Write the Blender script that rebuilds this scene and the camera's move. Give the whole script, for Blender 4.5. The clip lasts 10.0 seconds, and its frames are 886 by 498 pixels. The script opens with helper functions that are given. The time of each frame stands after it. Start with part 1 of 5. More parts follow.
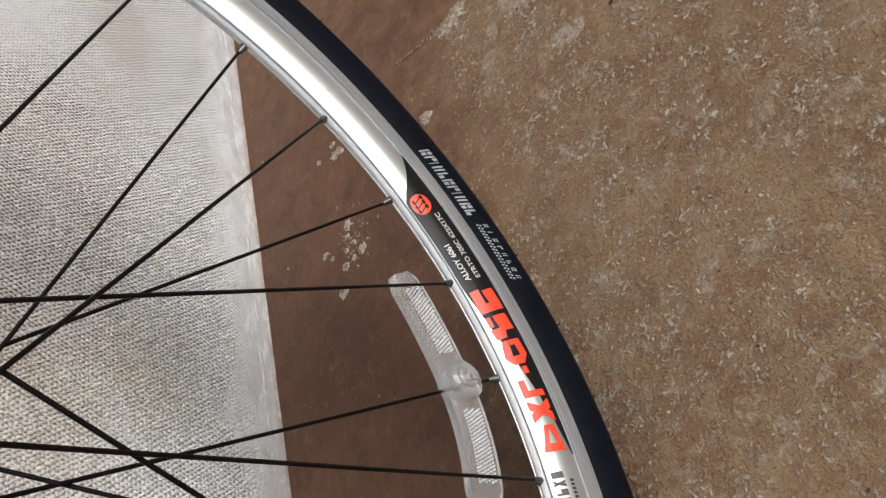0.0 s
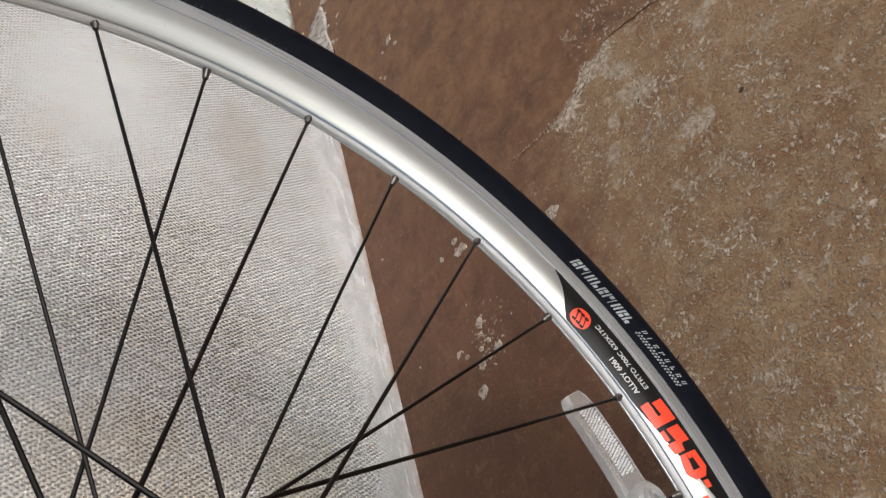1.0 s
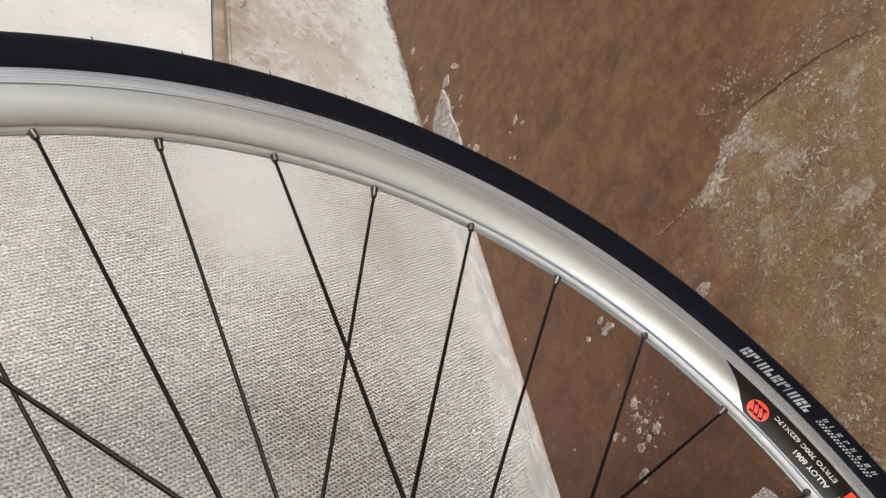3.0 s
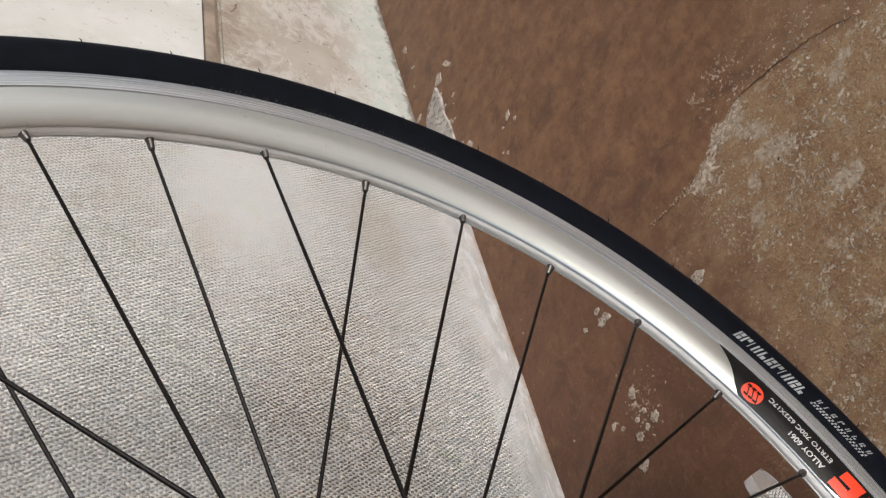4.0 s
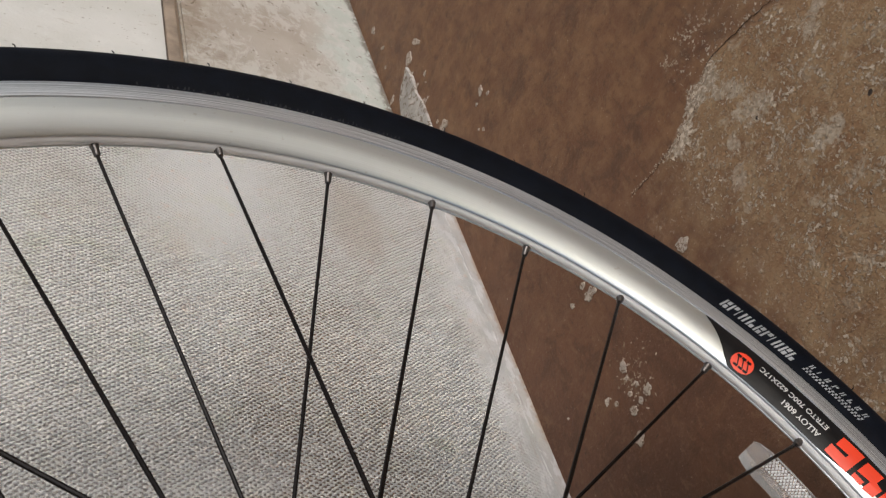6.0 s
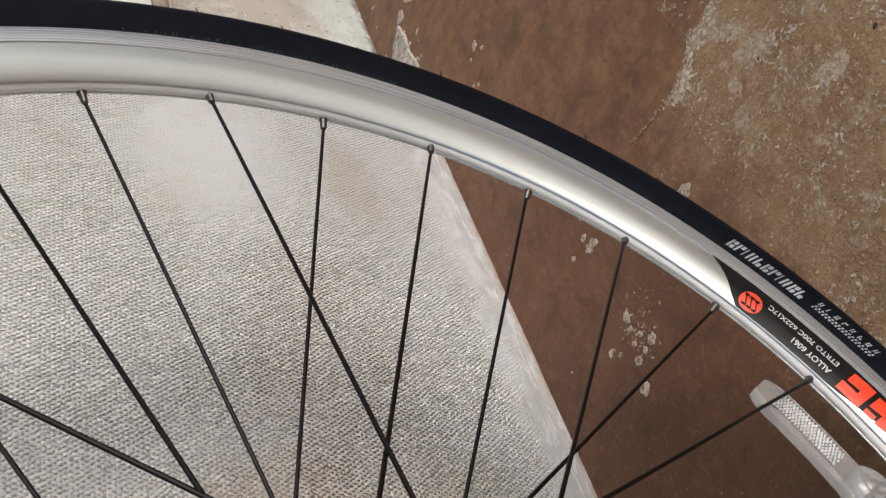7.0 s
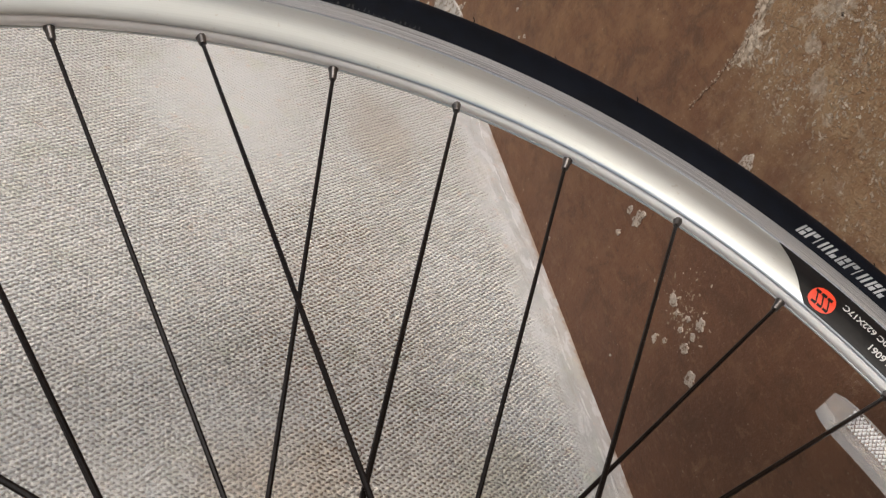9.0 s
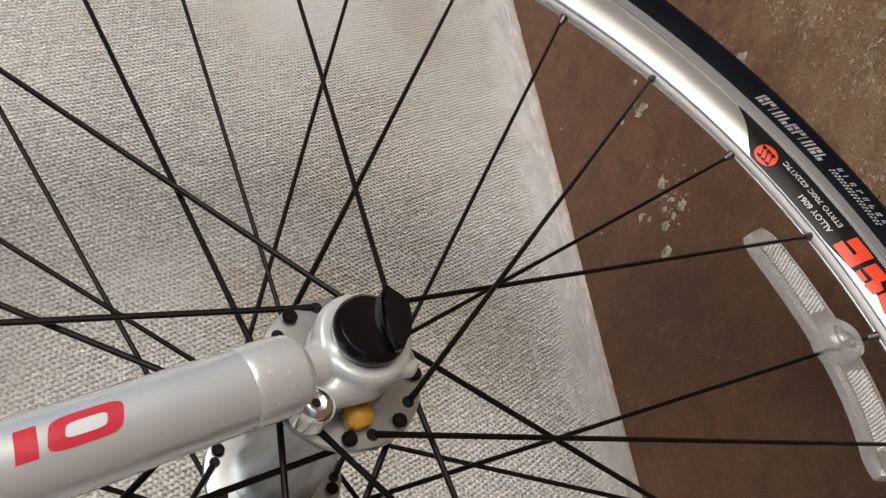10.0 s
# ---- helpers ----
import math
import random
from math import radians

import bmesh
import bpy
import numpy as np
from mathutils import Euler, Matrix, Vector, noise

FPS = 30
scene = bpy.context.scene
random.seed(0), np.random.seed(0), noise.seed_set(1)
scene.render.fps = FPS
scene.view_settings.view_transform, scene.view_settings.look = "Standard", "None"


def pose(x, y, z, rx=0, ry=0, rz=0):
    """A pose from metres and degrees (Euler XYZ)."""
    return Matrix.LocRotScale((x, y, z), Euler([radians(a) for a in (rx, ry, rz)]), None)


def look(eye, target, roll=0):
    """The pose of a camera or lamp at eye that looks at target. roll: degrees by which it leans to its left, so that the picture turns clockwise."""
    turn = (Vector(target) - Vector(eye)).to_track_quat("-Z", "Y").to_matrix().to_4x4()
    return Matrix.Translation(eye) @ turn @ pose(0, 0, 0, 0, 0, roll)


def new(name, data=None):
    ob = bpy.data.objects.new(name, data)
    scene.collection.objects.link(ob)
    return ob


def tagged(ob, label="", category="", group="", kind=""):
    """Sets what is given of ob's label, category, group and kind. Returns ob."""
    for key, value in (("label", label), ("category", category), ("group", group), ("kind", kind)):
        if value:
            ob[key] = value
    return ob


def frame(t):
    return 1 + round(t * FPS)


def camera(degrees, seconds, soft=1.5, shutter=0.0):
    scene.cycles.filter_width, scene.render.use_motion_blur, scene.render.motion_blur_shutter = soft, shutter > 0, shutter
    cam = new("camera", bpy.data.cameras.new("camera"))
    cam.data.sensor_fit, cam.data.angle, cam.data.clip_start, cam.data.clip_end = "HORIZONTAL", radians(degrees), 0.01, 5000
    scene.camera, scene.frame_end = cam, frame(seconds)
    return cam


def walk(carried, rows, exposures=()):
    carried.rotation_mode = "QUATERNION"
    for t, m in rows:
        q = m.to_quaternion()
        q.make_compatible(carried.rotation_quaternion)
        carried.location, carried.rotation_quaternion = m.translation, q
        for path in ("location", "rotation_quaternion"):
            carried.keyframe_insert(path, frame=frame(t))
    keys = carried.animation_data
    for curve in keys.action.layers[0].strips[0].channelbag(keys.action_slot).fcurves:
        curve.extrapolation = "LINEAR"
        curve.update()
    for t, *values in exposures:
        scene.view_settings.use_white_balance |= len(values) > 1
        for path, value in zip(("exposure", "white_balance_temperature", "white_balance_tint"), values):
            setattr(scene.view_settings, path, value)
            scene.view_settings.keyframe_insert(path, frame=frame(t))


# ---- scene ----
cam = camera(53.41, 10.0, soft=1.3)
PATH = [
    (0.0, 0.2580, -0.1277, 0.4061, 22.51, 44.33, -17.66),
    (0.3, 0.2587, -0.1133, 0.4125, 22.36, 45.58, -19.96),
    (0.5, 0.2550, -0.1012, 0.4204, 22.15, 46.44, -21.15),
    (0.7, 0.2529, -0.0946, 0.4356, 22.18, 47.99, -21.48),
    (1.0, 0.2503, -0.0871, 0.4532, 22.92, 50.19, -21.16),
    (1.2, 0.2507, -0.0781, 0.4617, 23.27, 51.32, -21.53),
    (1.5, 0.2540, -0.0679, 0.4718, 24.35, 52.68, -21.58),
    (1.7, 0.2539, -0.0652, 0.4826, 25.61, 53.68, -21.05),
    (2.0, 0.2528, -0.0668, 0.4954, 27.11, 55.45, -20.15),
    (2.2, 0.2522, -0.0695, 0.5015, 27.44, 56.57, -19.76),
    (2.5, 0.2529, -0.0674, 0.4994, 27.06, 57.68, -20.27),
    (2.7, 0.2533, -0.0650, 0.4908, 26.84, 57.83, -20.56),
    (3.8, 0.2581, -0.0718, 0.4869, 24.16, 58.45, -23.83),
    (4.0, 0.2550, -0.0725, 0.4859, 24.06, 58.57, -23.93),
    (4.2, 0.2526, -0.0763, 0.4849, 24.00, 58.59, -23.92),
    (4.5, 0.2496, -0.0756, 0.4822, 24.01, 58.51, -23.80),
    (5.0, 0.2473, -0.0736, 0.4821, 23.92, 58.51, -23.85),
    (5.2, 0.2486, -0.0714, 0.4778, 23.88, 58.51, -23.85),
    (6.3, 0.2544, -0.0551, 0.4686, 13.15, 59.73, -33.97),
    (6.5, 0.2534, -0.0536, 0.4685, 12.44, 59.77, -34.25),
    (6.8, 0.2436, -0.0578, 0.4636, 11.94, 59.58, -34.57),
    (7.0, 0.2377, -0.0616, 0.4648, 11.54, 59.55, -34.66),
    (7.2, 0.2359, -0.0609, 0.4663, 11.29, 59.44, -34.77),
    (7.5, 0.2386, -0.0618, 0.4622, 9.76, 58.83, -36.44),
    (7.8, 0.2289, -0.0666, 0.4724, 9.43, 58.86, -36.62),
    (8.0, 0.2282, -0.0702, 0.4699, 10.22, 58.72, -36.34),
    (8.2, 0.2273, -0.0602, 0.4708, 10.71, 58.85, -36.75),
    (8.5, 0.2270, -0.0499, 0.4717, 11.06, 59.75, -36.22),
    (8.7, 0.2256, -0.0300, 0.4575, 11.59, 60.27, -34.47),
    (8.9, 0.2202, -0.0231, 0.4395, 13.41, 61.43, -30.91),
    (9.0, 0.2142, -0.0207, 0.4281, 13.87, 61.89, -28.59),
    (9.1, 0.2116, -0.0179, 0.4201, 13.83, 62.35, -26.71),
    (9.2, 0.2092, -0.0128, 0.4133, 13.14, 62.68, -26.29),
    (9.3, 0.2101, -0.0117, 0.4085, 12.91, 62.94, -25.39),
    (9.5, 0.2182, -0.0246, 0.4143, 13.92, 63.09, -23.75),
    (9.6, 0.2237, -0.0391, 0.4206, 15.40, 62.97, -22.11),
    (9.7, 0.2252, -0.0552, 0.4258, 17.02, 62.81, -20.25),
    (9.9, 0.2330, -0.0964, 0.4420, 20.64, 62.00, -16.17),
    (10.0, 0.2351, -0.1119, 0.4361, 21.57, 62.24, -15.34),
]
EXPOSURES = [(0.0, -0.22, 5660, 9), (0.5, -0.32, 5650, 9), (1.0, -0.27, 5700, 9), (1.5, -0.16, 5700, 9), (2.0, -0.17, 5780, 9), (2.5, -0.15, 5820, 9), (4.0, -0.32, 5830, 10), (5.0, -0.29, 5840, 10), (6.5, -0.70, 5880, 10), (7.0, -0.32, 5820, 10), (7.5, -0.30, 5850, 10), (8.0, -0.41, 5930, 10), (8.5, -0.40, 5950, 10), (9.0, -0.38, 5990, 11), (9.5, -0.46, 6020, 12), (10.0, -0.50, 6020, 11)]
walk(cam, [(t, pose(x, y, z, rx, ry, rz)) for t, x, y, z, rx, ry, rz in PATH], EXPOSURES)

# world and light
SUN_EL, SUN_AZ = radians(25), radians(8)   # azimuth counted from +x towards +y, of the way to the sun
world = bpy.data.worlds.new("sky")
scene.world = world
world.use_nodes = True
wn = world.node_tree
sky = wn.nodes.new("ShaderNodeTexSky")
sky.sky_type = 'NISHITA'
sky.sun_disc = False
sky.sun_elevation = SUN_EL
sky.sun_rotation = radians(90) - SUN_AZ
sky.dust_density = 4.0
wn.nodes["Background"].inputs["Strength"].default_value = 0.13
wn.links.new(sky.outputs[0], wn.nodes["Background"].inputs["Color"])
sun = new("sun", bpy.data.lights.new("sun", 'SUN'))
sun.data.energy = 2.35
sun.data.angle = radians(38)
sun.data.color = (1.0, 0.96, 0.91)
to_sun = Vector((math.cos(SUN_EL) * math.cos(SUN_AZ), math.cos(SUN_EL) * math.sin(SUN_AZ), math.sin(SUN_EL)))
sun.matrix_world = look(to_sun * 6, (0, 0, 0))


# ---- materials ----
class Mat:
    """A node material with short ways to add and join nodes."""

    def __init__(self, name):
        self.m = bpy.data.materials.new(name)
        self.m.use_nodes = True
        self.nt = self.m.node_tree
        self.bsdf = self.nt.nodes["Principled BSDF"]

    def put(self, node, key, value):
        if isinstance(value, bpy.types.NodeSocket):
            self.nt.links.new(value, node.inputs[key])
        else:
            node.inputs[key].default_value = value

    def node(self, kind, props=None, **ins):
        n = self.nt.nodes.new("ShaderNode" + kind)
        for k, v in (props or {}).items():
            setattr(n, k, v)
        for k, v in ins.items():
            self.put(n, k.replace("_", " "), v)
        return n

    def coords(self, scale=(1, 1, 1), turn=(0, 0, 0), kind="Object", shift=(0, 0, 0)):
        n = self.node("Mapping")
        self.put(n, "Vector", self.node("TexCoord").outputs[kind])
        self.put(n, "Scale", scale)
        self.put(n, "Rotation", turn)
        self.put(n, "Location", shift)
        return n.outputs[0]

    def noise(self, v, scale, detail=4.0, rough=0.55, dist=0.0):
        n = self.node("TexNoise", None, Scale=scale, Detail=detail, Roughness=rough, Distortion=dist)
        self.put(n, "Vector", v)
        return n.outputs["Fac"]

    def step(self, x, a, b, lo=0.0, hi=1.0):
        n = self.node("MapRange", {"interpolation_type": 'SMOOTHSTEP'})
        for k, v in zip(("Value", "From Min", "From Max", "To Min", "To Max"), (x, a, b, lo, hi)):
            self.put(n, k, v)
        return n.outputs[0]

    def math(self, op, a, b=0.0, c=0.0):
        n = self.node("Math", {"operation": op})
        for i, v in enumerate((a, b, c)):
            self.put(n, i, v)
        return n.outputs[0]

    def mix(self, f, a, b, blend='MIX'):
        n = self.node("Mix", {"data_type": 'RGBA', "blend_type": blend})
        self.put(n, 0, f)
        for k, v in ((6, a), (7, b)):
            self.put(n, k, v if isinstance(v, bpy.types.NodeSocket) else (*v, 1.0))
        return n.outputs[2]

    def bump(self, height, dist, strength=1.0, normal=None):
        n = self.node("Bump", None, Strength=strength, Distance=dist, Height=height)
        if normal is not None:
            self.put(n, "Normal", normal)
        return n.outputs[0]

    def done(self, color=None, rough=None, metal=None, normal=None, **more):
        for k, v in (("Base Color", color), ("Roughness", rough), ("Metallic", metal), ("Normal", normal)):
            if v is not None:
                if k == "Base Color" and not isinstance(v, bpy.types.NodeSocket):
                    v = (*v, 1.0)
                self.put(self.bsdf, k, v)
        for k, v in more.items():
            self.put(self.bsdf, k.replace("_", " "), v)
        return self.m


def worn_paint_floor():
    """Brown floor paint, worn to speckled concrete over part of the floor."""
    w = Mat("worn_brown_floor")
    p = w.coords()
    sep = w.node("SeparateXYZ")
    w.put(sep, 0, p)
    x, y = sep.outputs[0], sep.outputs[1]
    big = w.noise(p, 7, 5)
    mid = w.noise(p, 38, 5, 0.6)
    fine = w.noise(p, 260, 4, 0.65)
    grit = w.noise(p, 620, 3, 0.6)
    # the worn area lies at x > 0 and short of a broken edge
    jag = w.math('MULTIPLY_ADD', mid, 0.09, -0.045)
    jag2 = w.math('MULTIPLY_ADD', w.noise(p, 110, 4), 0.03, -0.015)
    xs = w.step(w.math('ADD', x, w.math('MULTIPLY', jag, 1.6)), -0.06, 0.06)
    ramp = w.node("MapRange", {"clamp": True})
    for k, v in zip(("Value", "From Min", "From Max", "To Min", "To Max"), (x, 0.005, 0.070, 0.3995, 0.4235)):
        w.put(ramp, k, v)
    fall = w.node("MapRange", {"clamp": True})
    for k, v in zip(("Value", "From Min", "From Max", "To Min", "To Max"), (x, 0.085, 0.185, 0.0, 0.045)):
        w.put(fall, k, v)
    edge = w.math('SUBTRACT', w.math('SUBTRACT', ramp.outputs[0], fall.outputs[0]), w.math('ADD', y, w.math('MULTIPLY', w.math('ADD', jag, jag2), 0.55)))
    ys = w.step(edge, -0.006, 0.007)
    worn = w.math('MULTIPLY', xs, ys)
    far_worn = w.math('MULTIPLY', w.step(w.math('ADD', x, jag), 0.12, 0.3), 0.7)
    worn = w.math('MAXIMUM', worn, far_worn)
    beyond = w.math('MULTIPLY', w.step(w.math('ADD', x, w.math('MULTIPLY', jag, 1.2)), 0.07, 0.15), w.step(w.math('ADD', y, w.math('MULTIPLY', jag, 1.2)), 0.53, 0.44))
    worn = w.math('MAXIMUM', worn, w.math('MULTIPLY', beyond, 0.5))
    # ragged pale band along the broken edge
    span = w.math('MULTIPLY', w.step(x, -0.012, 0.012), w.step(x, 0.085, 0.060))
    band = w.math('MULTIPLY', w.math('MULTIPLY', w.step(edge, -0.003, 0.003), w.step(edge, 0.022, 0.008)), span)
    loose = w.math('MULTIPLY', w.math('MULTIPLY', w.step(edge, -0.06, -0.022), w.step(edge, 0.004, -0.004)),
                   w.math('MULTIPLY', w.step(x, 0.030, 0.055), w.step(x, 0.24, 0.16)))
    paint = w.mix(w.step(big, 0.32, 0.68), (0.092, 0.040, 0.022), (0.152, 0.072, 0.039))
    paint = w.mix(w.math('MULTIPLY', w.step(mid, 0.52, 0.72), 0.5), paint, (0.165, 0.088, 0.051))
    paint = w.mix(w.math('MULTIPLY', w.step(fine, 0.52, 0.74), 0.42), paint, (0.19, 0.115, 0.072))
    conc = w.mix(w.step(big, 0.3, 0.7), (0.205, 0.120, 0.062), (0.275, 0.178, 0.098))
    conc = w.mix(w.math('MULTIPLY', w.step(w.noise(p, 62, 5, 0.65), 0.46, 0.62), 0.6), conc, (0.320, 0.232, 0.140))
    conc = w.mix(w.math('MULTIPLY', w.step(w.noise(w.coords(shift=(3, 8, 0)), 44, 5, 0.65), 0.52, 0.64), 0.65), conc, (0.175, 0.088, 0.041))
    conc = w.mix(w.math('MULTIPLY', w.step(fine, 0.50, 0.70), 0.5), conc, (0.37, 0.270, 0.175))
    conc = w.mix(w.math('MULTIPLY', w.step(grit, 0.44, 0.34), 0.5), conc, (0.100, 0.062, 0.036))
    hole = w.step(w.noise(w.coords(shift=(1, 6, 0)), 120, 2, 0.5), 0.725, 0.75)
    conc = w.mix(w.math('MULTIPLY', hole, 0.8), conc, (0.035, 0.022, 0.015))
    # clumps and grains of pale cement left proud of the worn surface
    clump = w.noise(w.coords(shift=(7, 0, 0)), 30, 5, 0.62)
    flake = w.math('ADD', w.noise(w.coords(scale=(1.2, 1, 1)), 270, 5, 0.6, 0.4),
                   w.math('ADD', w.math('MULTIPLY_ADD', clump, 0.44, -0.22), w.math('MULTIPLY', band, 0.19)))
    grain = w.math('ADD', w.noise(p, 430, 3, 0.6, 0.4), w.math('MULTIPLY_ADD', w.noise(w.coords(shift=(5, 5, 0)), 40, 4, 0.6), 0.3, -0.15))
    grain = w.math('MULTIPLY', w.step(grain, 0.59, 0.65), worn)
    conc = w.mix(w.math('MULTIPLY', grain, 0.45), conc, (0.47, 0.385, 0.285))
    flake = w.math('SUBTRACT', flake, w.math('MULTIPLY', w.math('SUBTRACT', 1.0, worn), 0.015))
    flake = w.step(flake, 0.565, 0.64)
    flake = w.math('MULTIPLY', flake, w.math('MAXIMUM', worn, w.math('MAXIMUM', w.step(band, 0.1, 0.6), loose)))
    haze = w.math('MULTIPLY', w.step(w.noise(w.coords(shift=(2, 2, 0)), 58, 6, 0.72, 0.5), 0.55, 0.63), worn)
    conc = w.mix(w.math('MULTIPLY', haze, 0.62), conc, w.mix(w.step(fine, 0.42, 0.60), (0.30, 0.24, 0.18), (0.47, 0.40, 0.325)))
    # thin grey cement left in smears, and a crust along the broken edge
    torn = w.noise(w.coords(shift=(6, 6, 0)), 130, 6, 0.75, 0.6)

    def smear(sx, sy, rx, ry, turn):
        cs, sn = math.cos(turn), math.sin(turn)
        ux, uy = w.math('SUBTRACT', x, sx), w.math('SUBTRACT', y, sy)
        gx = w.math('DIVIDE', w.math('MULTIPLY_ADD', ux, cs, w.math('MULTIPLY', uy, sn)), rx)
        gy = w.math('DIVIDE', w.math('MULTIPLY_ADD', uy, cs, w.math('MULTIPLY', ux, -sn)), ry)
        far = w.math('MULTIPLY_ADD', gx, gx, w.math('MULTIPLY', gy, gy))
        return w.step(w.math('ADD', far, w.math('MULTIPLY_ADD', torn, 9.0, -4.5)), 1.3, 0.4)
    crust = w.math('MULTIPLY', w.step(w.math('ADD', torn, w.math('MULTIPLY', band, 0.30)), 0.60, 0.70), w.step(edge, -0.003, 0.001))
    for spot in ((0.068, 0.389, 0.018, 0.006, -0.9), (0.074, 0.360, 0.017, 0.010, -0.5), (0.047, 0.352, 0.009, 0.005, 0.9),
                 (0.034, 0.329, 0.011, 0.006, 0.9), (0.100, 0.297, 0.012, 0.009, 0.3), (0.136, 0.363, 0.008, 0.006, 0.4), (0.149, 0.371, 0.009, 0.005, 0.2)):
        crust = w.math('MAXIMUM', crust, smear(*spot))
    conc = w.mix(w.math('MULTIPLY', crust, 0.78), conc, w.mix(w.step(fine, 0.38, 0.62), (0.31, 0.255, 0.20), (0.46, 0.40, 0.335)))
    for hx, hy in ((0.1337, 0.2939), (0.0710, 0.3510), (0.0217, 0.3950)):
        conc = w.mix(smear(hx, hy, 0.0018, 0.0011, 0.6), conc, (0.035, 0.022, 0.014))
    few = w.math('MULTIPLY', w.step(w.noise(p, 330, 2, 0.5), 0.70, 0.735), w.step(mid, 0.40, 0.60))
    paint = w.mix(w.math('MULTIPLY', few, 0.8), paint, (0.36, 0.29, 0.23))
    spot = w.step(w.noise(w.coords(shift=(4, 1, 0)), 150, 2, 0.5), 0.70, 0.75)
    paint = w.mix(w.math('MULTIPLY', spot, 0.6), paint, (0.045, 0.028, 0.018))
    paint = w.mix(w.math('MULTIPLY', w.step(w.noise(p, 17, 4, 0.6), 0.50, 0.68), 0.5), paint, (0.135, 0.060, 0.030))
    # the paint turns lighter and yellower further from the wall's foot
    yellower = w.step(w.math('ADD', w.math('ADD', w.math('MULTIPLY', y, 0.8), x), w.math('MULTIPLY_ADD', big, 0.30, -0.15)), 0.09, 0.38)
    mottle = w.mix(w.step(mid, 0.35, 0.65), (0.142, 0.065, 0.030), (0.205, 0.110, 0.053))
    mottle = w.mix(w.math('MULTIPLY', w.step(w.noise(w.coords(shift=(6, 3, 0)), 70, 5, 0.65), 0.50, 0.66), 0.6), mottle, (0.120, 0.052, 0.024))
    mottle = w.mix(w.math('MULTIPLY', few, 0.7), mottle, (0.36, 0.28, 0.20))
    paint = w.mix(w.math('MULTIPLY', yellower, 0.85), paint, mottle)
    scuff = w.noise(w.coords(scale=(1.6, 0.8, 1), shift=(8, 4, 0)), 95, 6, 0.72)
    paint = w.mix(w.math('MULTIPLY', w.step(scuff, 0.54, 0.62), 0.38), paint, (0.070, 0.033, 0.017))
    paint = w.mix(w.math('MULTIPLY', w.step(scuff, 0.44, 0.38), 0.30), paint, (0.23, 0.145, 0.082))
    blotch = w.noise(w.coords(shift=(1, 9, 0)), 26, 5, 0.68, 0.4)
    paint = w.mix(w.math('MULTIPLY', w.step(blotch, 0.52, 0.66), 0.55), paint, (0.062, 0.028, 0.014))
    paint = w.mix(w.math('MULTIPLY', w.step(blotch, 0.44, 0.32), 0.32), paint, (0.205, 0.120, 0.062))
    drip = w.noise(w.coords(scale=(2.2, 0.55, 1), turn=(0, 0, 0.25), shift=(3, 7, 0)), 42, 5, 0.7)
    paint = w.mix(w.math('MULTIPLY', w.step(drip, 0.57, 0.66), 0.40), paint, (0.075, 0.036, 0.018))
    conc = w.mix(1.0, conc, (1.10, 1.12, 1.15), 'MULTIPLY')
    col = w.mix(1.0, w.mix(worn, paint, conc), (1.05, 1.0, 0.90), 'MULTIPLY')
    pale = w.mix(w.step(fine, 0.40, 0.62), (0.42, 0.335, 0.245), (0.72, 0.62, 0.50))
    col = w.mix(w.math('MULTIPLY', flake, 0.85), col, pale)
    # unseen ground past the added roof, made pale to brighten the metal's reflections
    bright_ground = w.mix(w.step(big, 0.3, 0.7), (0.37, 0.365, 0.36), (0.45, 0.445, 0.44))
    col = w.mix(w.step(x, 2.1, 2.5), col, bright_ground)
    h = w.math('ADD', w.math('MULTIPLY', w.math('ADD', w.math('MULTIPLY', fine, 1.0), w.math('MULTIPLY', grit, 0.7)), w.math('MULTIPLY_ADD', worn, 0.34, 0.16)),
               w.math('ADD', w.math('MULTIPLY', mid, 0.3), w.math('MULTIPLY', w.math('ADD', flake, w.math('MULTIPLY', grain, 0.5)), 0.5)))
    n = w.bump(h, 0.0026, 1.0)
    return w.done(col, w.math('MULTIPLY_ADD', worn, 0.35, 0.48), 0.0, n)


